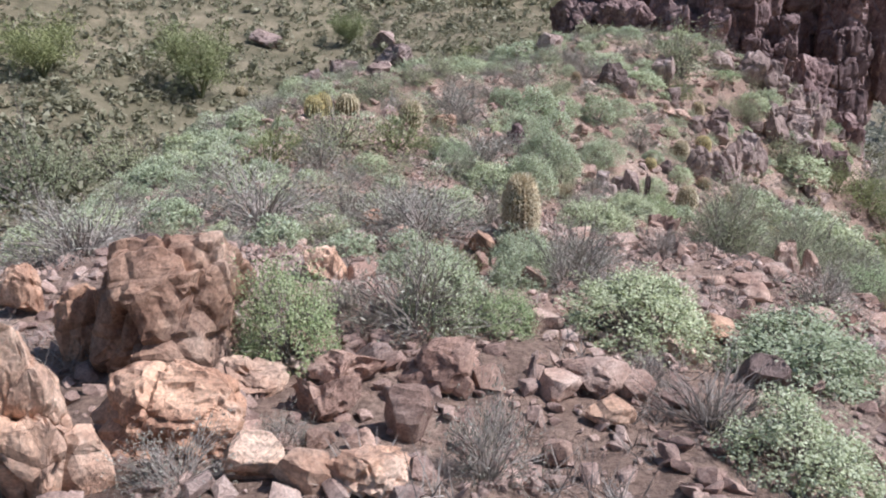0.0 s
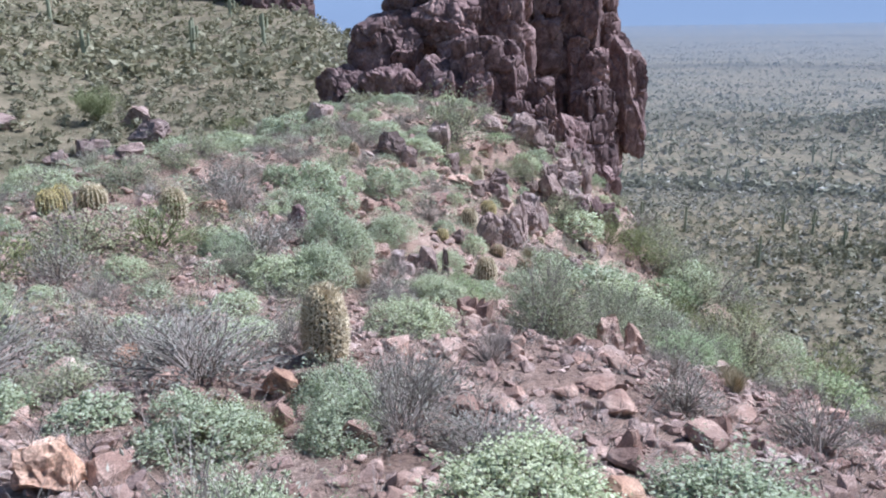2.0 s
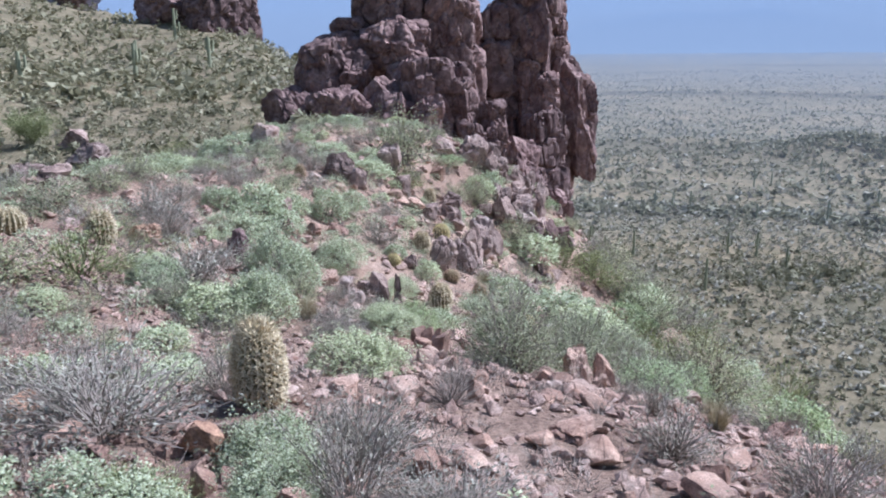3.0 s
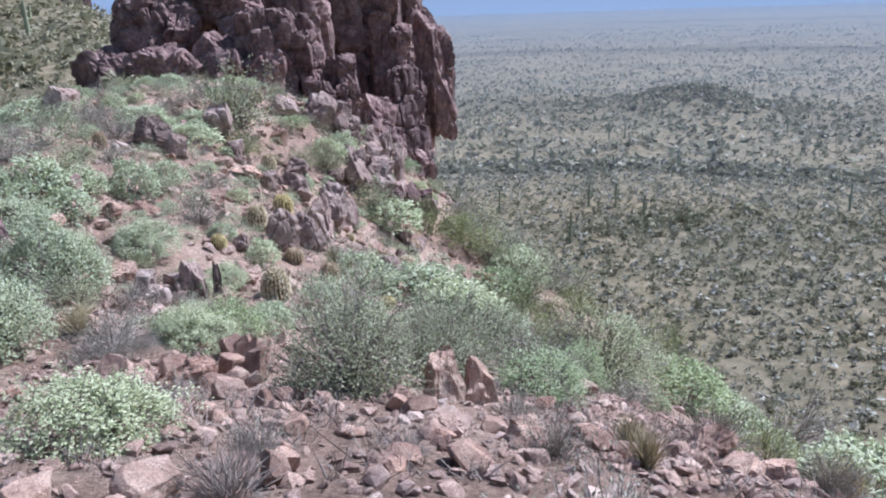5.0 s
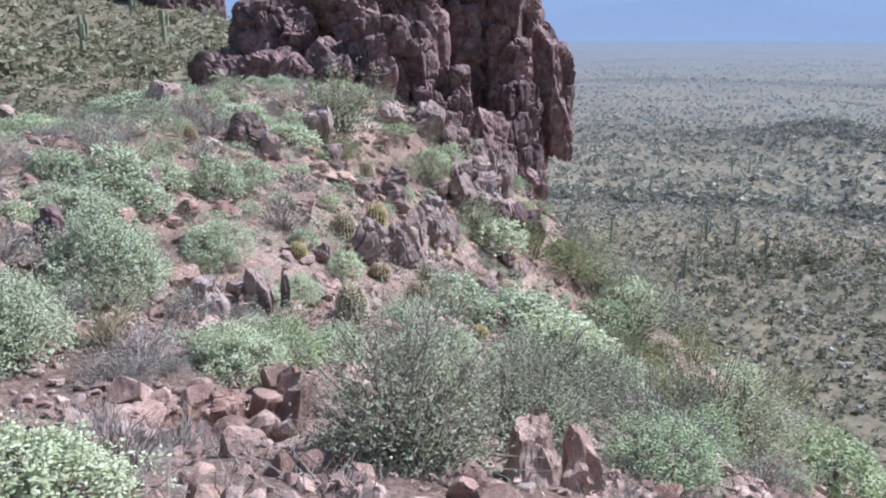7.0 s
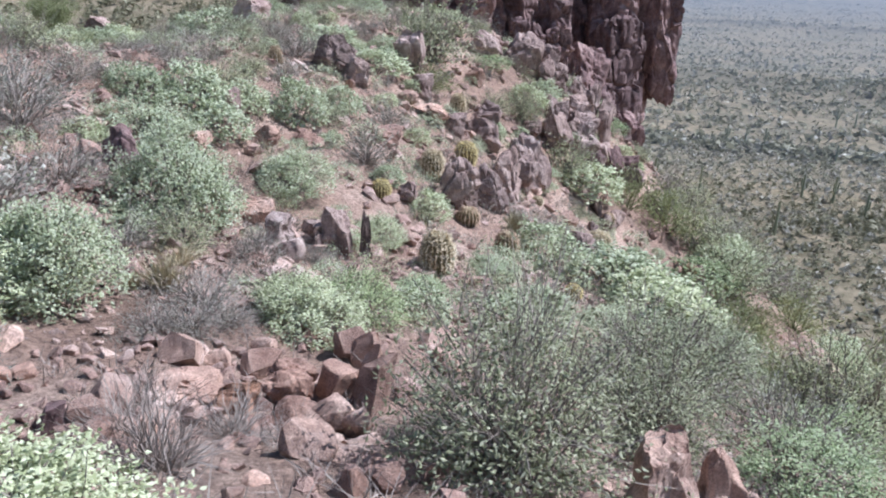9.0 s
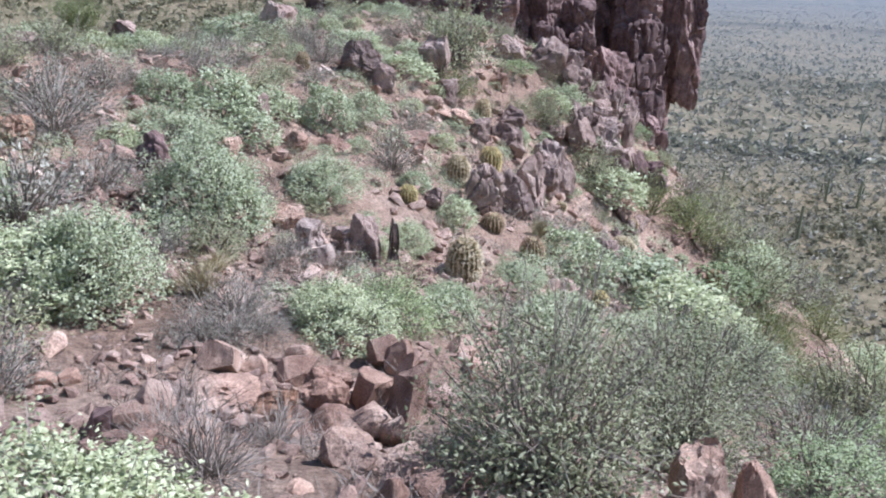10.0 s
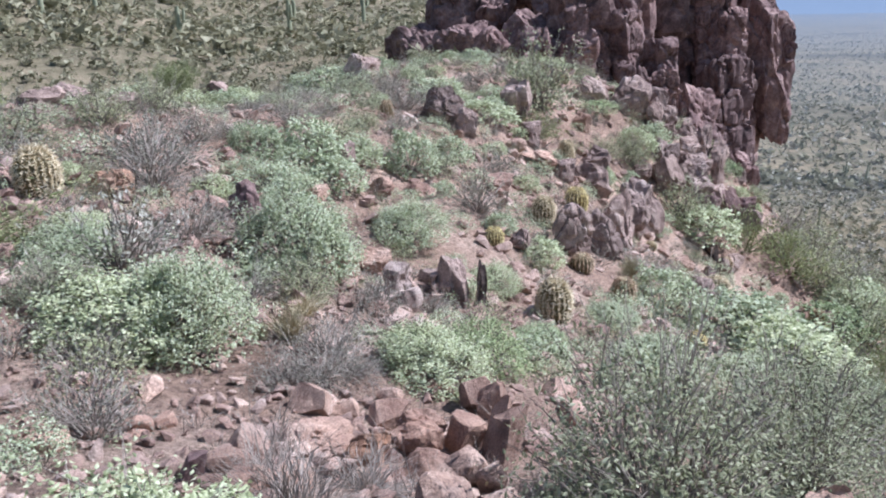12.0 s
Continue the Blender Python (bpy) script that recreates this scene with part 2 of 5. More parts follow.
def cells(p, seed):
    """For points in space, the random value of the nearest block and how far its joints are."""
    base = np.floor(p)
    best, second, value = np.full(len(p), 9.0), np.full(len(p), 9.0), np.zeros(len(p))
    for a in (-1, 0, 1):
        for b in (-1, 0, 1):
            for c in (-1, 0, 1):
                k = base + (a, b, c)
                h = np.sin(k @ np.array([[127.1, 269.5, 113.5], [311.7, 183.3, 271.9], [74.7, 246.1, 124.6]]) + seed) * 43758.5453
                h = h - np.floor(h)
                far = np.linalg.norm(k + 0.15 + 0.7 * h - p, axis=1)
                hit = far < best
                second = np.where(hit, best, np.minimum(second, far))
                value = np.where(hit, h[:, 0], value)
                best = np.minimum(best, far)
    return value, second - best


def rock_shape(seed, level=4, cuts=13, keep=(0.5, 0.85), size=(1, 1, 1), upright=False, crag=0.05):
    """A broken stone: a ball cut by random planes, then roughened. It reaches about 1 from its middle."""
    rng = np.random.default_rng(seed)
    v, f = ICO[level]
    v = v * 1.1
    for _ in range(cuts):
        n = rng.normal(size=3)
        if upright:
            n[2] *= 0.25 if rng.random() < 0.75 else 4
        n /= np.linalg.norm(n)
        over = np.maximum(0, v @ n - rng.uniform(*keep))
        v = v - over[:, None] * n
    v = v * np.array(size)
    d = v / np.linalg.norm(v, axis=1)[:, None]
    s = seed % 50 + 0.5
    v = v + d * (crag * 1.6 * lumps(v, 2.2, s) + crag * lumps(v, 6, s + 3) + crag * 0.5 * lumps(v, 15, s + 6))[:, None]
    return v, f


ROCKS = {}
KEPT = []


def rock_mesh(style, seed, level, material):
    key = (style, seed, level, material.name)
    if key not in ROCKS:
        if style == "slab":
            v, f = rock_shape(seed, level, 9, (0.4, 0.8), (1, 0.8, 0.35))
        elif style == "spike":
            v, f = rock_shape(seed, level, 12, (0.3, 0.7), (0.55, 0.40, 1.1), True)
            v[:, :2] *= (1 - 0.24 * (v[:, 2:] + 0.9))
            v[:, 0] += 0.14 * v[:, 2]
        elif style == "round":
            v, f = rock_shape(seed, level, 20, (0.7, 0.92), (1, 1, 1), False, 0.1)
        else:
            v, f = rock_shape(seed, level)
        if level > 3:
            value, joint = cells(v * 1.7 + 0.2 * lumps(v, 2.1, seed + 0.4)[:, None], seed)
            small, fine = cells(v * 4.3, seed + 2.0)
            v = v + unit(v) * (0.2 * (value - 0.5) - 0.1 * np.clip(1 - joint / 0.13, 0, 1) + 0.06 * (small - 0.5) - 0.025 * np.clip(1 - fine / 0.15, 0, 1))[:, None]
        lo, hi = v.min(0), v.max(0)
        v = (v - (lo + hi) / 2) / (hi - lo)
        me = bpy.data.meshes.new("rock")
        me.from_pydata(v.tolist(), [], f.tolist())
        me.materials.append(material)
        ROCKS[key] = me
    return ROCKS[key]


def boulder_mesh(style, seed, level, material, size):
    """A large stone of its own, split into blocks by joints, in metres."""
    if style == "slab":
        v, f = rock_shape(seed, level, 9, (0.4, 0.8), (1, 1, 1), False, 0.03)
    elif style == "spike":
        v, f = rock_shape(seed, level, 12, (0.35, 0.75), (1, 1, 1), True, 0.03)
        v[:, :2] *= 1 - 0.3 * (v[:, 2:] + 0.6)
    else:
        v, f = rock_shape(seed, level, 24 if style == "round" else 15, (0.68, 0.95) if style == "round" else (0.55, 0.88), (1, 1, 1), False, 0.03)
    lo, hi = v.min(0), v.max(0)
    v = (v - (lo + hi) / 2) / (hi - lo) * np.array(size)
    block = min(0.8, max(0.16, 0.36 * max(size)))
    p = v / block
    p = p + 0.22 * np.stack([lumps(p, 1.4, seed + 0.2), lumps(p, 1.4, seed + 3.2), lumps(p, 1.4, seed + 6.2)], -1)
    value, joint = cells(p, seed)
    small, fine = cells(p * 2.6, seed + 2.0)
    push = 0.26 * (value - 0.5) - 0.12 * np.clip(1 - joint / 0.14, 0, 1) + 0.1 * (small - 0.5) - 0.035 * np.clip(1 - fine / 0.16, 0, 1)
    push = push + 0.12 * lumps(p, 1.1, seed + 9.1) + 0.06 * lumps(p, 3.3, seed + 11.1) + 0.035 * lumps(p, 8.0, seed + 13.1)
    v = v + unit(v) * (push * block)[:, None]
    me = bpy.data.meshes.new("rock")
    me.from_pydata(v.tolist(), [], f.tolist())
    me.materials.append(material)
    return me


def rock(x, y, w, h, style="block", seed=0, turn=0.0, tilt=0.0, lift=0.0, material=None, name="rock", label="", group="loose rocks", level=0, d=0.0, lean=0.0):
    """One stone, w wide, d deep and h high above the ground, sunk a little."""
    level = level or (5 if max(w, h) > 0.72 and y < 24 else 4 if w > 0.3 else 3)
    size = (w, d or w * 0.85, h * 1.34)
    large = max(w, h) > 0.42
    ob = new(name, boulder_mesh(style, seed, level, material or RUBBLE, size) if large else rock_mesh(style, seed, level, material or RUBBLE))
    base = float(land(x, y)) + lift
    ob.matrix_basis = Matrix.Translation((x, y, base + 0.34 * h)) @ pose(0, 0, 0, tilt, lean, turn) @ Matrix.Diagonal((1, 1, 1, 1) if large else (*size, 1))
    if w > 0.42:
        KEPT.append((x, y, w * 0.8))
    return tagged(ob, label or "angular pinkish-tan rock lying on the stony ground", "rock", group)


# ---- shrubs ----
def tubes(lines, r0, r1, sides=3):
    """Thin tapered tubes along lines of equal length: (n, k, 3)."""
    lines = np.asarray(lines)
    n, k, _ = lines.shape
    ring = np.array([[math.cos(2 * math.pi * s / sides), math.sin(2 * math.pi * s / sides)] for s in range(sides)])
    along = np.gradient(lines, axis=1)
    along /= np.linalg.norm(along, axis=2)[..., None] + 1e-9
    ref = np.where(np.abs(along[..., 2:3]) > 0.9, np.array([1.0, 0, 0]), np.array([0, 0, 1.0]))
    a = np.cross(along, ref)
    a /= np.linalg.norm(a, axis=2)[..., None] + 1e-9
    b = np.cross(along, a)
    r = (np.linspace(1, 0, k) * (r0 - r1) + r1)[None, :, None, None]
    v = lines[:, :, None] + r * (a[:, :, None] * ring[:, 0, None] + b[:, :, None] * ring[:, 1, None])
    idx = np.arange(n * k * sides).reshape(n, k, sides)
    nxt = np.roll(idx, -1, axis=2)
    f = np.stack([idx[:, :-1], nxt[:, :-1], nxt[:, 1:], idx[:, 1:]], -1).reshape(-1, 4)
    return v.reshape(-1, 3), f


def leaves(at, out, length, width, rng, flop=0.8, face=False):
    """Pointed leaves, each two triangles folded on the midrib. face: their upper sides look outwards."""
    n = len(at)
    if face:
        o = unit(unit(out) + 0.45 * rng.normal(size=(n, 3)))
        t = rng.normal(size=(n, 3))
        d = unit(unit(t - o * (t * o).sum(1)[:, None]) + 0.45 * o)
        side = np.cross(o, d)
    else:
        d = unit(out + flop * rng.normal(size=(n, 3)))
        side = np.cross(d, rng.normal(size=(n, 3)))
    side /= np.linalg.norm(side, axis=1)[:, None] + 1e-9
    up = np.cross(side, d)
    l = (length * rng.uniform(0.6, 1.3, n))[:, None]
    w = (width * rng.uniform(0.7, 1.25, n))[:, None]
    mid = at + d * l * 0.45 + up * w * 0.25
    v = np.stack([at, mid + side * w * 0.5, at + d * l, mid - side * w * 0.5], 1).reshape(-1, 3)
    i = np.arange(n)[:, None] * 4
    f = np.concatenate([i + np.array([[0, 1, 2]]), i + np.array([[0, 2, 3]])], 0)
    return v, f


def dome_tips(n, rng, high, fill=0.25, lump=0.16, seed=0):
    """Points over and in an uneven dome, half a metre in radius."""
    az = rng.uniform(0, 2 * math.pi, n)
    up = rng.uniform(0.02, 1, n) ** 0.9
    r = 1 - fill * rng.random(n) ** 1.6
    flat = np.sqrt(np.maximum(0, 1 - up**2))
    p = np.stack([flat * np.cos(az), flat * np.sin(az), up], -1)
    r = r * (1 + lump * 2 * lumps(p, 1.9, seed + 0.3) + lump * lumps(p, 4.5, seed + 5.3))
    return p * r[:, None] * np.array([0.5, 0.5, high])


def shrub_kind(name, seed, label, leaf, twig, tips=170, per=14, length=0.045, width=0.022, high=0.75, fill=0.3, spread=0.05, sub=2, twig_r=0.007, lump=0.16, flop=0.8, k=5, extra=0, face=False):
    """A shrub one metre wide: woody stems that fan out from one base, and clumps of leaves at their tips."""
    rng = np.random.default_rng(seed)
    ob = thing(name, label, "shrub", name + "s")
    tip = dome_tips(tips, rng, high, fill, lump, seed)
    s = np.linspace(0, 1, k)[None, :, None]
    start = rng.normal(size=(tips, 1, 3)) * np.array([0.035, 0.035, 0]) - np.array([0, 0, 0.05])
    bow = np.array([0, 0, 1.0]) * (0.16 * rng.uniform(-0.2, 1, (tips, 1, 1))) + rng.normal(size=(tips, 1, 3)) * 0.05
    lines = start + (tip[:, None] - start) * s + bow * (s * (1 - s) * 2)
    v, f = tubes(lines, twig_r, twig_r * 0.35)
    if sub:
        who = rng.integers(0, tips, tips * sub)
        at = rng.integers(k // 2, k - 1, tips * sub)
        a = lines[who, at]
        grow = (lines[who, at + 1] - lines[who, at - 1])
        b = a + grow * rng.uniform(0.5, 1.0, (len(a), 1)) + rng.normal(size=a.shape) * 0.075
        m = (a + b) / 2 + rng.normal(size=a.shape) * 0.012
        v2, f2 = tubes(np.stack([a, m, b], 1), twig_r * 0.5, twig_r * 0.25)
        f = np.concatenate([f, f2 + len(v)])
        v = np.concatenate([v, v2])
        tip = np.concatenate([tip, b])
    link_mesh("branchwork", v, f, twig, ob)
    if per:
        if extra:
            tip = np.concatenate([tip, dome_tips(extra, rng, high, fill * 0.7, lump, seed)])
        at = np.repeat(tip, per, 0)
        out = at / (np.linalg.norm(at, axis=1)[:, None] + 1e-9) + np.array([0, 0, 0.35])
        at = at - out * rng.uniform(0, spread * 2, (len(at), 1)) + rng.normal(size=at.shape) * spread * 0.6
        lv, lf = leaves(at, out, length, width, rng, flop, face)
        link_mesh("foliage", lv, lf, leaf, ob)
    ob.location = (0, 0, -500)
    return ob


LABELS = {
    "sage": ("brittlebush", "rounded grey-green brittlebush with small pale leaves"),
    "fresh": ("green_shrub", "low bright green leafy desert shrub"),
    "ash": ("grey_shrub", "half-dry grey shrub of thin brittle twigs"),
    "dead": ("dead_shrub", "leafless grey-brown shrub of bare tangled twigs"),
    "olive": ("olive_shrub", "airy olive-green shrub with fine leaves and dark stems"),
    "yellow": ("yellow_green_shrub", "airy yellow-green twiggy shrub"),
}


def kinds(style, leaf, twig, seeds, highs, *shape, **more):
    name, label = LABELS[style]
    return [shrub_kind(name, s, label, leaf, twig, shape[0], shape[1], shape[2], shape[3], h, *shape[4:], **more) for s, h in zip(seeds, highs)]


KINDS = {
    "sage": kinds("sage", SAGE, TWIG, (1, 2, 3), (0.62, 0.7, 0.56), 110, 13, 0.029, 0.019, 0.22, 0.04, 1, 0.006, 0.2, extra=480, face=True),
    "fresh": kinds("fresh", FRESH, TWIG, (11, 12), (0.62, 0.6), 100, 12, 0.028, 0.017, 0.28, 0.045, 1, 0.006, 0.2, extra=360, face=True),
    "ash": kinds("ash", ASH, DEAD, (21, 22, 23), (0.6, 0.5, 0.66), 150, 4, 0.04, 0.014, 0.45, 0.06, 1, 0.0055, 0.2, k=4),
    "dead": kinds("dead", ASH, DEAD, (31, 32), (0.55, 0.65), 170, 0, 0.03, 0.01, 0.55, 0.06, 2, 0.006, 0.2, k=4),
    "olive": kinds("olive", OLIVE, TWIG, (41, 42), (0.7, 0.7), 190, 8, 0.024, 0.012, 0.5, 0.07, 2, 0.0045, 0.2, extra=480, face=True),
    "yellow": kinds("yellow", YELLOW, BARK, (51, 52), (0.7, 0.66), 120, 7, 0.04, 0.009, 0.45, 0.07, 2, 0.005, 0.25, extra=120),
}
FAR_KINDS = {
    "sage": kinds("sage", SAGE, TWIG, (4, 5, 6), (0.62, 0.7, 0.56), 34, 7, 0.056, 0.04, 0.18, 0.04, 0, 0.009, 0.17, k=3, extra=270, face=True),
    "fresh": kinds("fresh", FRESH, TWIG, (13, 14), (0.62, 0.6), 34, 7, 0.052, 0.034, 0.26, 0.045, 0, 0.008, 0.18, k=3, extra=220, face=True),
    "ash": kinds("ash", ASH, DEAD, (24, 25), (0.6, 0.5), 80, 4, 0.06, 0.022, 0.4, 0.06, 1, 0.008, 0.2, k=3),
    "dead": kinds("dead", ASH, DEAD, (33,), (0.6,), 110, 0, 0.03, 0.01, 0.5, 0.06, 1, 0.008, 0.2, k=3),
    "olive": kinds("olive", OLIVE, TWIG, (43, 44), (0.7, 0.66), 50, 7, 0.044, 0.021, 0.45, 0.07, 1, 0.008, 0.2, k=3, extra=190, face=True),
    "yellow": kinds("yellow", YELLOW, BARK, (53, 54), (0.7, 0.64), 50, 7, 0.06, 0.016, 0.45, 0.07, 1, 0.007, 0.25, k=3, extra=70),
}
PLANTED = []


CACTI = []


def hides(x, y, w, reach):
    """Whether a shrub would stand close before a cactus on the path's side."""
    for a, b in CACTI:
        away = math.hypot(2.4 - a, 6.6 - b)
        p, q = (2.4 - a) / away, (6.6 - b) / away
        along, aside = (x - a) * p + (y - b) * q, abs((x - a) * q - (y - b) * p)
        if b > 10 and 0 < along < reach and aside < 0.5 * w + 0.2:
            return True
    return False


def shrub(kind, x, y, w, h=0.0, turn=None, far=False):
    """One shrub, w wide and h high, standing on the ground."""
    pick = len(PLANTED)
    models = (FAR_KINDS if far else KINDS)[kind]
    model = models[pick % len(models)]
    turn = (pick * 137.5) % 360 if turn is None else turn
    h = h or 0.62 * w
    if hides(x, y, w, 1.7):
        w, h = 0.85 * w, 0.55 * h
    ob = copy_thing(model, Matrix.Translation(spot(x, y, 0.03)) @ pose(0, 0, 0, 0, 0, turn) @ Matrix.Diagonal((w, w, h / 0.62, 1)))
    PLANTED.append((x, y, w))
    return ob


# ---- barrel cacti ----
def cactus_body_material():
    n = Nodes("ribbed_cactus_skin", 0.7)
    n.colour(n.ramp(n.noise(6, 4, "Object"), (0.3, (0.15, 0.12, 0.06)), (0.7, (0.26, 0.21, 0.115))))
    return n.mat


def spine_material(name, a, b):
    n = Nodes(name, 0.6)
    n.colour(n.ramp(n.island(), (0.1, a), (0.9, b)))
    return n.mat


SKIN = cactus_body_material()
SPINE = {
    "straw": spine_material("straw_spines", (0.46, 0.36, 0.22), (0.80, 0.71, 0.52)),
    "yellow": spine_material("yellow_spines", (0.50, 0.40, 0.15), (0.80, 0.70, 0.38)),
    "red": spine_material("red_grey_spines", (0.34, 0.22, 0.14), (0.62, 0.48, 0.34)),
}


def barrel_kind(seed, tone, label, ribs=22, fat=0.36, rows=24, per=9):
    """A barrel cactus one metre high: a ribbed body, and a spine cluster on each areole."""
    rng = np.random.default_rng(seed)
    ob = thing("barrel_cactus", label, "cactus", "barrel cacti")
    around, up = ribs * 4, 26
    th = np.linspace(0, 2 * math.pi, around, endpoint=False)
    q = np.linspace(0, 1, up)
    prof = fat * np.clip(np.where(q < 0.45, 1 - 0.24 * ((0.45 - q) / 0.45) ** 2, np.sqrt(np.maximum(0, 1 - (np.maximum(0, q - 0.45) / 0.55) ** 2))), 0.02, 1)
    rib = 1 - 0.13 * (0.5 - 0.5 * np.cos(th * ribs))
    r = prof[:, None] * rib[None]
    v = np.stack([r * np.cos(th), r * np.sin(th), np.repeat(q[:, None] - 0.03, around, 1)], -1).reshape(-1, 3)
    k = np.arange((up - 1) * around).reshape(up - 1, around)
    nx = np.roll(k, -1, axis=1)
    f = np.stack([k, nx, nx + around, k + around], -1).reshape(-1, 4)
    link_mesh("body", v, f, SKIN, ob, smooth=True)
    ends, starts = [], []
    for j in range(rows):
        h = 0.03 + 0.95 * (j + 0.5) / rows
        for i in range(ribs):
            a = 2 * math.pi * i / ribs
            rr = np.interp(h, q, prof)
            slope = np.interp(h + 0.03, q, prof) - np.interp(h - 0.03, q, prof)
            out = np.array([math.cos(a), math.sin(a), -slope / 0.06])
            out /= np.linalg.norm(out)
            p = np.array([rr * math.cos(a), rr * math.sin(a), h - 0.03 + rng.normal() * 0.005])
            long = 0.085 if h < 0.85 else 0.12
            for _ in range(per):
                d = out * 0.55 + rng.normal(size=3) * 0.6
                d /= np.linalg.norm(d)
                starts.append(p)
                ends.append(p + d * long * rng.uniform(0.6, 1.2))
    starts, ends = np.array(starts), np.array(ends)
    sv, sf = tubes(np.stack([starts, ends], 1), 0.009 if rows > 20 else 0.013, 0.004)
    link_mesh("spine_coat", sv, sf, SPINE[tone], ob, tone + "-coloured spines")
    ob.location = (0, 0, -500)
    return ob


BARRELS = {
    "near": barrel_kind(60, "straw", "large ribbed barrel cactus with dense straw-coloured spines", 22, 0.34),
    "tall": barrel_kind(61, "straw", "ribbed barrel cactus with dense straw-coloured spines", 20, 0.36, 16, 5),
    "round": barrel_kind(62, "straw", "squat ribbed barrel cactus with dense straw-coloured spines", 18, 0.46, 12, 5),
    "yellow": barrel_kind(63, "yellow", "barrel cactus with bright yellow spines among rocks", 18, 0.42, 14, 5),
    "red": barrel_kind(64, "red", "barrel cactus with reddish grey spines", 18, 0.4, 14, 5),
    "slim": barrel_kind(65, "straw", "slender upright barrel cactus with straw-coloured spines", 16, 0.27, 18, 5),
}


def barrel(kind, x, y, h, w, turn=0.0, tilt=0.0, lean=0.0, lift=0.0):
    KEPT.append((x, y, 0.8))
    CACTI.append((x, y))
    w *= 1.1
    fat = {"near": 0.34, "tall": 0.36, "round": 0.46, "yellow": 0.42, "red": 0.4, "slim": 0.27}[kind] * 2.1
    return copy_thing(BARRELS[kind], Matrix.Translation(spot(x, y, 0.02 - lift)) @ pose(0, 0, 0, tilt, lean, turn) @ Matrix.Diagonal((w / fat, w / fat, h, 1)))



# ---- the rock spire and the outcrop on the far hill ----
def column(seed, slender):
    """An upright shaft of rock, one unit in size, split off along steep planes, with an uneven top."""
    rng = np.random.default_rng(seed)
    around, up = 72, int(np.clip(23 * slender, 36, 120))
    th, q = np.meshgrid(np.linspace(0, 2 * math.pi, around, endpoint=False), np.linspace(0, 1, up))
    r = 0.55 * np.sqrt(np.clip(1 - (np.maximum(0, q - 0.86) / 0.14) ** 2, 0, 1)) * (1 - 0.16 * q)
    v = np.stack([r * np.cos(th), r * np.sin(th), q - 0.5], -1).reshape(-1, 3)
    for _ in range(10):
        a = rng.uniform(0, 6.28)
        n = np.array([math.cos(a), math.sin(a), rng.normal(0, 0.12) / slender])
        n /= np.linalg.norm(n)
        v = v - np.maximum(0, v @ n - rng.uniform(0.3, 0.5))[:, None] * n
    n = unit(np.array([[rng.normal(0, 0.3), rng.normal(0, 0.3), 1.0]]))[0]
    v = v - np.maximum(0, v @ n - 0.42)[:, None] * n
    k = np.arange((up - 1) * around).reshape(up - 1, around)
    nx = np.roll(k, -1, axis=1)
    return v, np.stack([k, nx, nx + around, k + around], -1).reshape(-1, 4)


def crag(parent, x, y, z, w, h, style):
    """One jointed mass of cliff rock, centred at x, y, z."""
    k = len(parent.children)
    if style == "spike":
        v, f = column(300 + 7 * k, h / w)
    else:
        v, f = rock_shape(300 + 7 * k + len(parent.name), 5, 22, (0.5, 0.86), (1, 0.9, 1), False, 0.045)
        lo, hi = v.min(0), v.max(0)
        v = (v - (lo + hi) / 2) / (hi - lo)
    block = max(0.55, 0.1 * (w + h))
    p = v * np.array([w, w, h]) / block * np.array([1, 1, 0.6])
    p = p + 0.25 * np.stack([lumps(p, 0.9, k + 0.2), lumps(p, 0.9, k + 3.2), lumps(p, 0.9, k + 6.2)], -1)
    value, joint = cells(p, k * 3.7)
    small, fine = cells(p * 2.3, k * 1.9 + 5)
    push = 0.34 * (value - 0.5) - 0.2 * np.clip(1 - joint / 0.16, 0, 1) + 0.13 * (small - 0.5) - 0.07 * np.clip(1 - fine / 0.2, 0, 1)
    out = unit(v * np.array([1, 1, 0.25 if style == "spike" else 1]))
    v = v + out * (push * block)[:, None] / np.array([w, w, h])
    ob = link_mesh("rock_mass", v, f, CLIFF, parent)
    ob.matrix_basis = Matrix.Translation((x, y, z)) @ pose(0, 0, 0, 3 * math.sin(k * 5), 4 * math.sin(k * 3), k * 73 % 360) @ Matrix.Diagonal((w * 1.12, w * 1.12, h * 1.05, 1))
    return ob


spire = thing("rock_spire", "tall cracked purplish-brown rock spire with shaded faces", "rock formation")
crag(spire, 6.3, 38.8, -2.3, 2.8, 3.1, "block")
crag(spire, 8.5, 40.0, -1.2, 3.1, 5.2, "spike")
crag(spire, 11.5, 41.0, 1.5, 3.4, 10.7, "spike")
crag(spire, 14.3, 41.0, 0.8, 3.2, 10.7, "spike")
crag(spire, 18.1, 43.4, -1.7, 3.7, 10.6, "spike")
crag(spire, 19.9, 42.7, 0.6, 3.7, 15.0, "spike")
crag(spire, 21.6, 41.9, -3.0, 3.1, 6.6, "block")
crag(spire, 20.4, 41.3, -6.2, 2.5, 6.3, "spike")
crag(spire, 19.4, 40.3, -5.3, 2.7, 6.0, "spike")
crag(spire, 7.9, 36.8, -1.9, 2.6, 2.5, "block")
crag(spire, 10.0, 36.2, -1.7, 2.3, 2.8, "block")
crag(spire, 11.5, 35.8, -1.3, 2.2, 3.7, "spike")
crag(spire, 9.0, 39.1, -0.2, 1.7, 2.9, "block")
crag(spire, 12.9, 35.7, -1.9, 2.2, 3.2, "spike")
crag(spire, 14.2, 35.5, -3.0, 2.0, 3.4, "spike")
crag(spire, 15.6, 35.2, -4.3, 1.9, 2.7, "block")
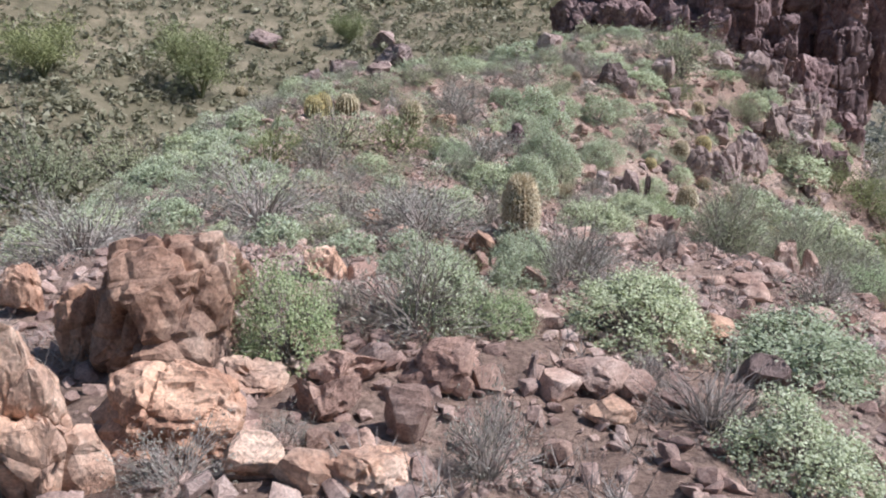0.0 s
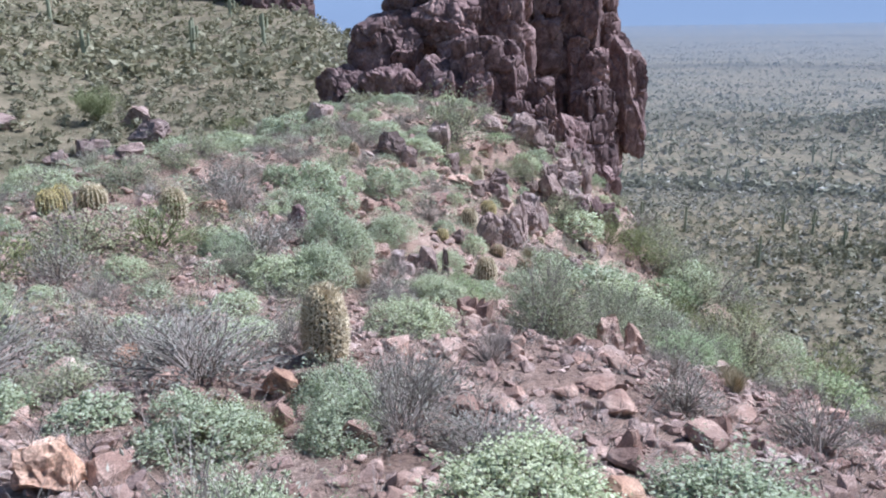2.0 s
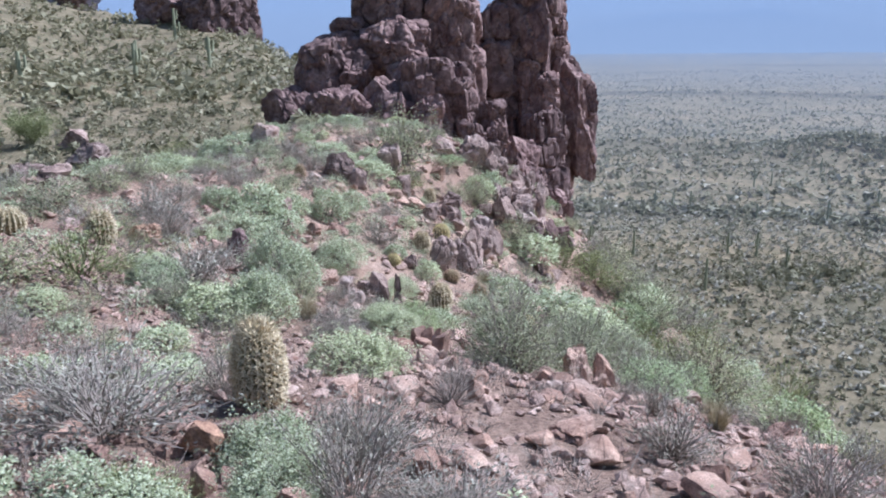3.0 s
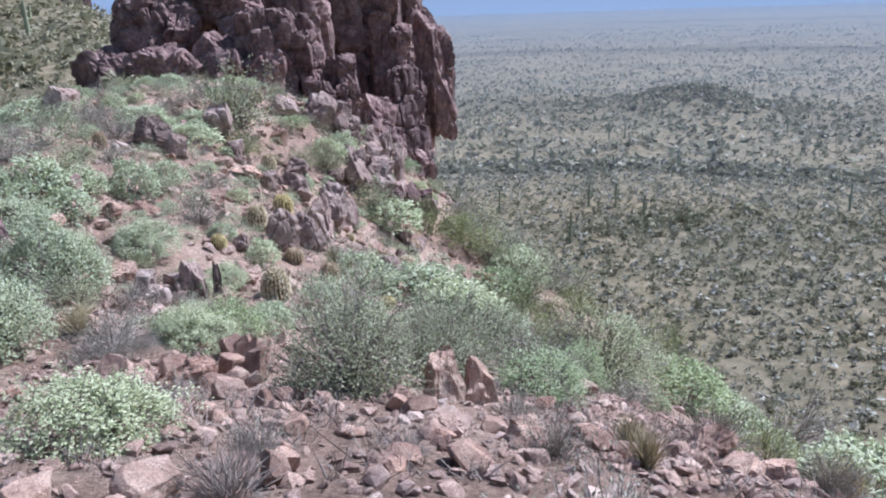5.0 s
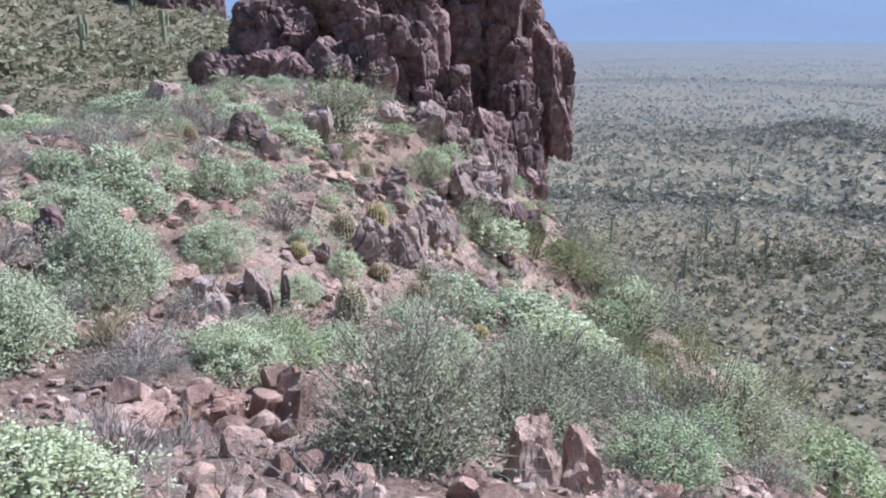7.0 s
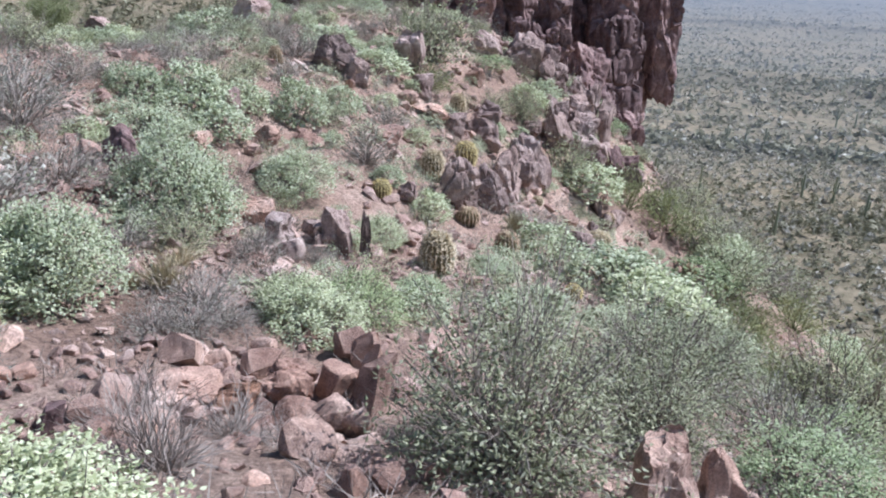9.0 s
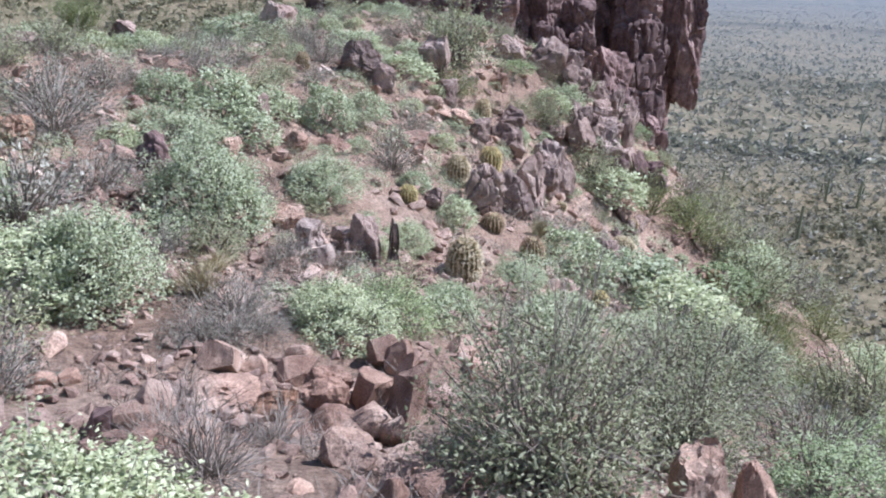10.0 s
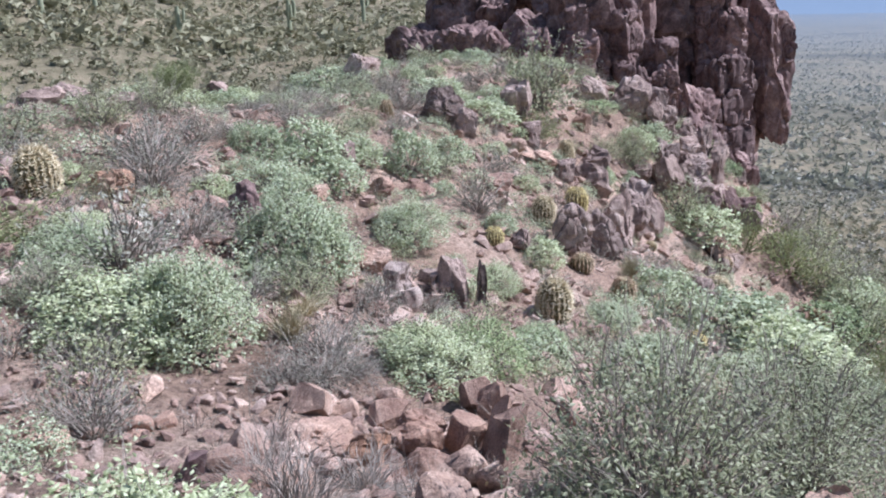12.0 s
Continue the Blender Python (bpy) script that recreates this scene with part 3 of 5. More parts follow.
crag(spire, 16.6, 35.6, -5.8, 1.8, 2.8, "spike")
crag(spire, 17.9, 35.9, -7.1, 1.6, 2.8, "block")
crag(spire, 11.3, 39.7, 0.9, 3.2, 2.9, "block")
crag(spire, 13.9, 39.5, 1.0, 2.3, 4.6, "spike")
crag(spire, 11.2, 37.8, -0.2, 1.7, 1.8, "block")
crag(spire, 21.9, 42.0, -0.5, 1.2, 1.8, "block")
crag(spire, 22.5, 41.5, -2.1, 1.2, 2.5, "block")
crag(spire, 21.2, 42.6, 2.6, 1.1, 5.2, "spike")
crag(spire, 11.0, 40.3, 2.7, 1.6, 3.2, "spike")
crag(spire, 12.0, 38.6, 1.0, 1.4, 2.4, "spike")
crag(spire, 13.3, 36.6, -0.9, 1.0, 2.5, "spike")
crag(spire, 9.9, 35.2, -1.7, 1.4, 1.6, "block")
crag(spire, 11.1, 34.6, -1.8, 1.3, 1.8, "block")
crag(spire, 8.3, 35.9, -1.7, 1.3, 1.6, "block")
crag(spire, 6.4, 37.2, -2.1, 1.5, 1.4, "block")
crag(spire, 14.2, 34.6, -2.9, 1.0, 1.7, "block")
crag(spire, 12.9, 34.3, -2.9, 1.3, 1.6, "block")
crag(spire, 19.2, 41.5, -1.9, 1.5, 4.2, "spike")
crag(spire, 16.6, 35.0, -5.6, 0.8, 1.3, "block")
crag(spire, 18.2, 35.0, -7.9, 1.2, 1.3, "block")
crag(spire, 8.6, 39.8, -0.3, 2.6, 3.8, "block")
crag(spire, 6.5, 38.9, -1.9, 2.2, 2.6, "block")
crag(spire, 9.5, 40.9, 0.8, 1.8, 3.1, "spike")
crag(spire, 20.0, 41.3, -2.6, 1.7, 4.5, "spike")
crag(spire, 19.7, 40.3, -6.8, 1.7, 4.0, "spike")
crag(spire, 20.9, 42.3, -8.0, 2.6, 9.4, "spike")
outcrop = thing("rock_outcrop", "dark reddish cliff outcrop at the end of the hillside", "rock formation")
crag(outcrop, 5.7, 149.8, 7.8, 12.5, 11.6, "block")
crag(outcrop, 12.8, 143.5, 5.3, 10.8, 14.1, "spike")
crag(outcrop, 14.6, 138.9, -1.0, 7.0, 8.4, "block")
crag(outcrop, -12.2, 172.4, 9.6, 9.1, 9.1, "block")
crag(outcrop, 17.4, 138.4, -3.6, 3.7, 4.2, "block")

# ---- barrel cacti on the ridge ----
barrel("near", 0.88, 8.44, 0.66, 0.34)
barrel("yellow", -2.74, 17.12, 0.45, 0.38)
barrel("yellow", -2.56, 17.29, 0.49, 0.31)
barrel("round", -2.06, 17.32, 0.46, 0.47)
barrel("tall", -0.68, 17.04, 0.57, 0.44)
barrel("round", -13.62, 52.81, 0.65, 0.75)
barrel("tall", 5.99, 20.17, 0.50, 0.38)
barrel("slim", 7.69, 24.55, 0.58, 0.32)
barrel("yellow", 7.14, 22.03, 0.47, 0.41)
barrel("tall", 5.07, 16.29, 0.53, 0.39)
barrel("red", 6.61, 18.06, 0.40, 0.34)
barrel("round", 10.75, 23.17, 0.44, 0.55)
barrel("red", 12.08, 25.33, 0.32, 0.34)
barrel("red", 14.22, 24.57, 0.52, 0.42)
barrel("red", 6.18, 18.67, 0.28, 0.34)
barrel("yellow", 4.80, 18.47, 0.27, 0.26)
barrel("round", 9.06, 29.46, 0.36, 0.31)
barrel("yellow", 7.28, 17.06, 0.25, 0.24)
barrel("round", 9.13, 23.05, 0.20, 0.24)
barrel("red", 3.64, 22.65, 0.39, 0.25)

# ---- rocks and boulders ----
rock(6.20, 19.31, 0.67, 0.86, "round", 101, 20, 0, 0.00, GREY_ROCK, "boulder", "grey-brown weathered rounded boulder on the stony ridge", lean=-24)
rock(6.95, 20.01, 0.59, 0.75, "round", 102, 20, 0, 0.00, GREY_ROCK, "boulder", "grey-brown weathered rounded boulder on the stony ridge", lean=-14)
rock(7.61, 20.92, 0.90, 1.06, "block", 103, 20, 0, 0.00, GREY_ROCK, "boulder", "grey-brown weathered boulder on the stony ridge", lean=-8)
rock(8.87, 23.13, 0.29, 0.99, "spike", 104, 20, 0, 0.00, GREY_ROCK, "boulder", "grey-brown weathered upright pointed slab on the stony ridge", lean=0)
rock(8.36, 22.07, 0.59, 0.49, "block", 105, 20, 0, 0.45, GREY_ROCK, "boulder", "grey-brown weathered boulder on the stony ridge", lean=-6)
rock(8.06, 24.24, 0.61, 0.43, "block", 106, -18, -1, 0, GREY_ROCK, "boulder", "grey-brown weathered boulder on the stony ridge")
rock(7.30, 23.40, 0.53, 0.42, "block", 107, 9, 0, 0, GREY_ROCK, "rock", "grey-brown weathered rock on the stony ridge")
rock(4.78, 23.36, 0.86, 0.68, "round", 108, -4, 0, 0, GREY_ROCK, "boulder", "grey-brown weathered rounded boulder on the stony ridge")
rock(5.19, 22.96, 0.50, 0.52, "round", 109, -17, 0, 0, GREY_ROCK, "rock", "grey-brown weathered rounded rock on the stony ridge")
rock(3.42, 27.13, 0.98, 0.66, "block", 110, 10, 3, 0, GREY_ROCK, "boulder", "grey-brown weathered boulder on the stony ridge")
rock(2.55, 28.44, 0.65, 0.37, "block", 111, -3, 4, 0, RUBBLE, "boulder", "pinkish-tan broken boulder on the stony ridge")
rock(9.66, 28.88, 0.92, 0.67, "block", 112, -16, 5, 0, GREY_ROCK, "boulder", "grey-brown weathered boulder on the stony ridge")
rock(10.92, 29.32, 1.04, 0.98, "round", 113, 11, 0, 0, GREY_ROCK, "boulder", "grey-brown weathered rounded boulder on the stony ridge")
rock(8.82, 27.07, 0.57, 0.42, "block", 100, -2, -7, 0, RUBBLE, "rock", "pinkish-tan broken rock on the stony ridge")
rock(12.27, 29.86, 0.72, 0.66, "block", 101, -15, -6, 0, GREY_ROCK, "boulder", "grey-brown weathered boulder on the stony ridge")
rock(12.79, 29.64, 0.66, 0.66, "block", 102, 12, -5, 0, GREY_ROCK, "boulder", "grey-brown weathered boulder on the stony ridge")
rock(13.52, 29.77, 0.60, 0.97, "block", 103, -1, -4, 0, GREY_ROCK, "boulder", "grey-brown weathered boulder on the stony ridge")
rock(13.29, 28.42, 0.48, 1.17, "spike", 104, -14, -8, 0, GREY_ROCK, "boulder", "grey-brown weathered upright pointed slab on the stony ridge")
rock(12.10, 27.52, 1.05, 0.75, "block", 105, 13, -2, 0, GREY_ROCK, "boulder", "grey-brown weathered boulder on the stony ridge")
rock(12.96, 27.13, 0.75, 0.75, "block", 106, 0, -1, 0, CLIFF, "boulder", "dark reddish-brown boulder on the stony ridge")
rock(13.61, 27.39, 0.61, 0.68, "block", 107, -13, 0, 0, CLIFF, "boulder", "dark reddish-brown boulder on the stony ridge")
rock(12.25, 26.82, 0.59, 0.59, "block", 108, 14, 1, 0, CLIFF, "rock", "dark reddish-brown rock on the stony ridge")
rock(3.82, 16.10, 0.44, 0.57, "spike", 109, 1, -3, 0, GREY_ROCK, "rock", "grey-brown weathered upright pointed slab on the stony ridge")
rock(4.14, 16.03, 0.19, 0.61, "spike", 110, -12, -6, 0, GREY_ROCK, "boulder", "grey-brown weathered upright pointed slab on the stony ridge")
rock(3.64, 16.12, 0.32, 0.32, "spike", 111, 15, -9, 0, GREY_ROCK, "rock", "grey-brown weathered upright pointed slab on the stony ridge")
rock(3.19, 15.77, 0.34, 0.42, "spike", 112, 2, -12, 0, GREY_ROCK, "rock", "grey-brown weathered upright pointed slab on the stony ridge")
rock(2.99, 16.70, 0.46, 0.26, "slab", 113, -11, -3, 0, RUBBLE, "rock", "pinkish-tan broken flat slab on the stony ridge")
rock(2.62, 16.20, 0.25, 0.31, "block", 100, 16, -7, 0, RUBBLE, "rock", "pinkish-tan broken rock on the stony ridge")
rock(3.29, 15.53, 0.29, 0.23, "slab", 101, 3, -5, 0, GREY_ROCK, "rock", "grey-brown weathered flat slab on the stony ridge")
rock(1.56, 17.11, 0.46, 0.49, "round", 102, -10, 0, 0, CLIFF, "rock", "dark purplish-brown rounded rock on the stony ridge")
rock(2.37, 18.45, 0.35, 0.24, "block", 103, 17, -4, 0, RUBBLE, "rock", "pinkish-tan broken rock on the stony ridge")
rock(2.83, 19.65, 0.25, 0.51, "spike", 104, 4, -10, 0, GREY_ROCK, "rock", "grey-brown weathered upright pointed slab on the stony ridge")
rock(3.24, 19.23, 0.49, 0.25, "slab", 105, -9, 7, 0, RUBBLE, "rock", "pinkish-tan broken flat slab on the stony ridge")
rock(3.90, 19.64, 0.52, 0.22, "slab", 106, 18, 6, 0, RUBBLE, "rock", "pinkish-tan broken flat slab on the stony ridge")
rock(5.33, 20.82, 0.67, 0.25, "slab", 107, 5, 5, 0, RUBBLE, "boulder", "pinkish-tan broken flat slab on the stony ridge")
rock(6.67, 23.32, 0.91, 0.29, "slab", 108, -8, 4, 0, RUBBLE, "boulder", "pinkish-tan broken flat slab on the stony ridge")
rock(6.19, 23.20, 0.49, 0.29, "block", 109, 19, 2, 0, RUBBLE, "rock", "pinkish-tan broken rock on the stony ridge")
rock(-0.04, 17.43, 0.53, 0.26, "block", 110, 6, 3, 0, GRANITE, "rock", "weathered orange granite rock on the stony ridge")
rock(-1.59, 20.21, 0.81, 0.23, "slab", 111, -7, 1, 0, GREY_ROCK, "boulder", "grey-brown weathered flat slab on the stony ridge")
rock(-14.00, 63.03, 2.19, 1.09, "slab", 112, -20, 0, 0, GREY_ROCK, "boulder", "grey-brown weathered flat slab on the stony ridge")
rock(-0.59, 20.92, 0.52, 0.28, "slab", 113, 7, -1, 0, GREY_ROCK, "rock", "grey-brown weathered flat slab on the stony ridge")
rock(-5.12, 64.02, 2.28, 1.37, "slab", 100, -6, -2, 0, GREY_ROCK, "boulder", "grey-brown weathered flat slab on the stony ridge")
rock(8.38, 19.43, 0.65, 0.50, "block", 101, -19, -6, 0, GREY_ROCK, "boulder", "grey-brown weathered boulder on the stony ridge")
rock(9.87, 23.26, 0.61, 0.29, "slab", 102, 8, -4, 0, RUBBLE, "boulder", "pinkish-tan broken flat slab on the stony ridge")
rock(12.30, 25.42, 0.70, 0.42, "block", 103, -5, -4, 0, GREY_ROCK, "boulder", "grey-brown weathered boulder on the stony ridge")
rock(14.41, 24.63, 0.56, 0.48, "block", 104, -18, -3, 0, GREY_ROCK, "rock", "grey-brown weathered rock on the stony ridge")
rock(5.19, 18.57, 0.41, 0.29, "block", 105, 9, -2, 0, GREY_ROCK, "rock", "grey-brown weathered rock on the stony ridge")
rock(3.48, 12.70, 0.26, 0.23, "block", 106, -4, -1, 0, RUBBLE, "rock", "pinkish-tan broken rock on the stony ridge")
rock(3.49, 12.08, 0.24, 0.35, "spike", 107, -17, -1, 0, RUBBLE, "rock", "pinkish-tan broken upright pointed slab on the stony ridge")
rock(3.31, 11.36, 0.18, 0.21, "block", 108, 10, 1, 0, RUBBLE, "rock", "pinkish-tan broken rock on the stony ridge")
rock(3.18, 11.47, 0.26, 0.22, "block", 109, -3, 2, 0, RUBBLE, "rock", "pinkish-tan broken rock on the stony ridge")
rock(3.01, 12.10, 0.34, 0.20, "block", 110, -16, 3, 0, RUBBLE, "rock", "pinkish-tan broken rock on the stony ridge")
rock(2.69, 11.76, 0.31, 0.20, "block", 111, 11, 4, 0, GRANITE, "rock", "weathered orange granite rock on the stony ridge")
rock(2.41, 11.97, 0.42, 0.15, "slab", 112, -2, 2, 0, RUBBLE, "rock", "pinkish-tan broken flat slab on the stony ridge")
rock(1.80, 11.39, 0.20, 0.17, "spike", 113, -15, 1, 0, CLIFF, "rock", "dark purplish-brown upright pointed slab on the stony ridge")
rock(0.95, 11.73, 0.32, 0.09, "slab", 100, 12, 0, 0, RUBBLE, "rock", "pinkish-tan broken flat slab on the stony ridge")
rock(2.88, 12.73, 0.19, 0.12, "block", 101, -1, -6, 0, RUBBLE, "rock", "pinkish-tan broken rock on the stony ridge")
rock(2.57, 12.48, 0.22, 0.11, "slab", 102, -14, -2, 0, RUBBLE, "rock", "pinkish-tan broken flat slab on the stony ridge")
rock(3.28, 11.09, 0.26, 0.11, "slab", 103, 13, -3, 0, RUBBLE, "rock", "pinkish-tan broken flat slab on the stony ridge")
rock(3.30, 10.56, 0.20, 0.11, "block", 104, 0, -3, 0, RUBBLE, "rock", "pinkish-tan broken rock on the stony ridge")
rock(3.13, 10.47, 0.17, 0.14, "block", 105, -13, -2, 0, RUBBLE, "rock", "pinkish-tan broken rock on the stony ridge")
rock(2.48, 10.30, 0.11, 0.07, "block", 106, 14, -1, 0, RUBBLE, "rock", "pinkish-tan broken rock on the stony ridge")
rock(2.66, 10.35, 0.10, 0.07, "block", 107, 1, 0, 0, RUBBLE, "rock", "pinkish-tan broken rock on the stony ridge")
rock(4.78, 10.61, 0.44, 0.47, "spike", 108, -12, -6, 0, RUBBLE, "rock", "pinkish-tan broken upright pointed slab on the stony ridge")
rock(5.10, 10.62, 0.33, 0.50, "spike", 109, 15, -9, 0, RUBBLE, "rock", "pinkish-tan broken upright pointed slab on the stony ridge")
rock(4.68, 10.68, 0.18, 0.27, "spike", 110, 2, -12, 0, RUBBLE, "rock", "pinkish-tan broken upright pointed slab on the stony ridge")
rock(5.18, 10.55, 0.32, 0.10, "slab", 111, -11, 5, 0, RUBBLE, "rock", "pinkish-tan broken flat slab on the stony ridge")
rock(4.14, 9.50, 0.38, 0.10, "slab", 112, 16, 4, 0, RUBBLE, "rock", "pinkish-tan broken flat slab on the stony ridge")
rock(4.16, 9.99, 0.27, 0.15, "block", 113, 3, 6, 0, RUBBLE, "rock", "pinkish-tan broken rock on the stony ridge")
rock(4.05, 10.10, 0.19, 0.16, "block", 100, -10, -7, 0, RUBBLE, "rock", "pinkish-tan broken rock on the stony ridge")
rock(3.10, 9.63, 0.18, 0.12, "slab", 101, 17, 1, 0, RUBBLE, "rock", "pinkish-tan broken flat slab on the stony ridge")
rock(2.85, 9.04, 0.09, 0.15, "spike", 102, 4, -10, 0, RUBBLE, "rock", "pinkish-tan broken upright pointed slab on the stony ridge")
rock(6.12, 8.64, 0.42, 0.15, "block", 103, -9, -4, 0, RUBBLE, "rock", "pinkish-tan broken rock on the stony ridge")
rock(21.26, 17.17, 1.76, 0.64, "block", 104, 18, -3, 0, RUBBLE, "boulder", "pinkish-tan broken boulder on the stony ridge")
rock(8.68, 11.06, 0.48, 0.26, "block", 105, 5, -2, 0, RUBBLE, "rock", "pinkish-tan broken rock on the stony ridge")
rock(5.06, 8.97, 0.23, 0.11, "block", 106, -8, -1, 0, RUBBLE, "rock", "pinkish-tan broken rock on the stony ridge")
rock(5.38, 8.87, 0.18, 0.10, "block", 107, 19, 0, 0, RUBBLE, "rock", "pinkish-tan broken rock on the stony ridge")
rock(5.43, 9.66, 0.17, 0.11, "block", 108, 6, 1, 0, RUBBLE, "rock", "pinkish-tan broken rock on the stony ridge")
rock(2.98, 11.93, 0.32, 0.21, "block", 109, -7, 2, 0, RUBBLE, "rock", "pinkish-tan broken rock on the stony ridge")
rock(3.28, 12.00, 0.29, 0.24, "block", 110, -20, 3, 0, RUBBLE, "rock", "pinkish-tan broken rock on the stony ridge")
rock(3.58, 12.65, 0.26, 0.26, "block", 111, 7, 4, 0, RUBBLE, "rock", "pinkish-tan broken rock on the stony ridge")
rock(3.01, 10.97, 0.28, 0.20, "slab", 112, -6, 6, 0, RUBBLE, "rock", "pinkish-tan broken flat slab on the stony ridge")
rock(3.24, 10.92, 0.32, 0.08, "slab", 113, -19, 5, 0, RUBBLE, "rock", "pinkish-tan broken flat slab on the stony ridge")
rock(0.42, 7.71, 0.29, 0.23, "block", 100, 8, -7, 0, GRANITE, "rock", "weathered orange granite rock on the stony ridge")
rock(0.65, 7.82, 0.18, 0.16, "block", 101, -5, -6, 0, GREY_ROCK, "rock", "grey-brown weathered rock on the stony ridge")
rock(-0.36, 7.43, 0.26, 0.19, "block", 102, -18, -5, 0, RUBBLE, "rock", "pinkish-tan broken rock on the stony ridge")
rock(-0.79, 9.17, 0.28, 0.21, "block", 103, 9, -4, 0, GRANITE, "rock", "weathered orange granite rock on the stony ridge")
rock(-0.85, 7.85, 0.29, 0.15, "block", 104, -4, -3, 0, GREY_ROCK, "rock", "grey-brown weathered rock on the stony ridge")
rock(2.46, 6.13, 0.20, 0.20, "block", 105, -17, -2, 0, RUBBLE, "rock", "pinkish-tan broken rock on the stony ridge")
rock(2.02, 7.18, 0.23, 0.11, "slab", 106, 10, -2, 0, RUBBLE, "rock", "pinkish-tan broken flat slab on the stony ridge")
rock(3.03, 7.66, 0.40, 0.12, "slab", 107, -3, -3, 0, RUBBLE, "rock", "pinkish-tan broken flat slab on the stony ridge")
rock(2.68, 7.52, 0.23, 0.11, "block", 108, -16, 1, 0, RUBBLE, "rock", "pinkish-tan broken rock on the stony ridge")
rock(6.63, 9.36, 0.50, 0.22, "slab", 109, 11, -5, 0, RUBBLE, "rock", "pinkish-tan broken flat slab on the stony ridge")
rock(6.40, 8.45, 0.35, 0.14, "slab", 110, -2, -6, 0, RUBBLE, "rock", "pinkish-tan broken flat slab on the stony ridge")
rock(3.62, 6.80, 0.28, 0.14, "slab", 111, -15, -7, 0, RUBBLE, "rock", "pinkish-tan broken flat slab on the stony ridge")
rock(2.70, 8.77, 0.20, 0.20, "block", 112, 12, 5, 0, RUBBLE, "rock", "pinkish-tan broken rock on the stony ridge")
rock(3.49, 11.84, 0.30, 0.37, "spike", 113, -1, -5, 0, RUBBLE, "rock", "pinkish-tan broken upright pointed slab on the stony ridge")
rock(0.40, 7.10, 0.17, 0.21, "block", 100, -14, -7, 0, RUBBLE, "rock", "pinkish-tan broken rock on the stony ridge")
rock(0.09, 17.33, 0.41, 0.31, "block", 101, 13, -6, 0, GRANITE, "rock", "weathered orange granite rock on the stony ridge")
rock(-9.58, 57.60, 1.76, 0.92, "slab", 102, 0, 4, 0, GREY_ROCK, "boulder", "grey-brown weathered flat slab on the stony ridge")
rock(-7.63, 58.44, 2.52, 1.08, "slab", 103, -13, 3, 0, GREY_ROCK, "boulder", "grey-brown weathered flat slab on the stony ridge")
rock(-1.62, 20.43, 0.70, 0.35, "slab", 104, 14, 2, 0, GREY_ROCK, "boulder", "grey-brown weathered flat slab on the stony ridge")
rock(-4.11, 60.36, 3.02, 1.36, "slab", 105, 1, 1, 0, GREY_ROCK, "boulder", "grey-brown weathered flat slab on the stony ridge")
rock(-2.15, 15.96, 0.53, 0.26, "slab", 106, -12, 0, 0, CLIFF, "rock", "dark purplish-brown flat slab on the stony ridge")
rock(-1.39, 4.40, 0.84, 0.78, "round", 107, 15, 0, 0, GRANITE, "boulder", "weathered orange granite rounded boulder on the stony ridge", level=5)
rock(-1.50, 2.97, 0.40, 0.74, "round", 108, 2, 0, 0, GRANITE, "boulder", "weathered orange granite rounded boulder on the stony ridge")
rock(-1.11, 3.48, 0.80, 0.36, "round", 109, -11, 0, 0, GRANITE, "boulder", "weathered orange granite rounded boulder on the stony ridge")
rock(-1.60, 4.25, 0.40, 0.24, "round", 110, 16, 0, 0, GRANITE, "rock", "weathered orange granite rounded rock on the stony ridge")
rock(-1.97, 4.46, 0.32, 0.45, "round", 111, 3, 0, 0, GRANITE, "rock", "weathered orange granite rounded rock on the stony ridge")
rock(-0.91, 4.01, 0.37, 0.17, "slab", 112, -10, -6, 0, GRANITE, "rock", "weathered orange granite flat slab on the stony ridge")
rock(-0.67, 3.09, 0.25, 0.21, "block", 113, 17, 6, 0, GRANITE, "rock", "weathered orange granite rock on the stony ridge")
rock(-0.45, 2.99, 0.26, 0.17, "block", 100, 4, -7, 0, GRANITE, "rock", "weathered orange granite rock on the stony ridge")
rock(-0.19, 2.98, 0.32, 0.15, "block", 101, -9, -6, 0, GRANITE, "rock", "weathered orange granite rock on the stony ridge")
rock(-1.32, 3.00, 0.26, 0.24, "round", 102, 18, 0, 0, GRANITE, "rock", "weathered orange granite rounded rock on the stony ridge")
rock(-0.48, 3.77, 0.35, 0.21, "slab", 103, 5, 5, 0, RUBBLE, "rock", "pinkish-tan broken flat slab on the stony ridge")
rock(-0.08, 3.61, 0.25, 0.25, "block", 104, -8, -3, 0, RUBBLE, "rock", "pinkish-tan broken rock on the stony ridge")
rock(0.10, 4.12, 0.47, 0.23, "block", 105, 19, -2, 0, RUBBLE, "rock", "pinkish-tan broken rock on the stony ridge")
rock(0.31, 4.06, 0.18, 0.15, "block", 106, 6, -1, 0, RUBBLE, "rock", "pinkish-tan broken rock on the stony ridge")
rock(0.56, 4.21, 0.07, 0.16, "spike", 107, -7, -11, 0, GREY_ROCK, "rock", "grey-brown weathered upright pointed slab on the stony ridge")
rock(0.89, 4.25, 0.39, 0.18, "block", 108, -20, 1, 0, RUBBLE, "rock", "pinkish-tan broken rock on the stony ridge")
rock(0.92, 3.88, 0.25, 0.13, "block", 109, 7, 2, 0, GRANITE, "rock", "weathered orange granite rock on the stony ridge")
rock(0.69, 4.06, 0.26, 0.13, "block", 110, -6, 3, 0, RUBBLE, "rock", "pinkish-tan broken rock on the stony ridge")
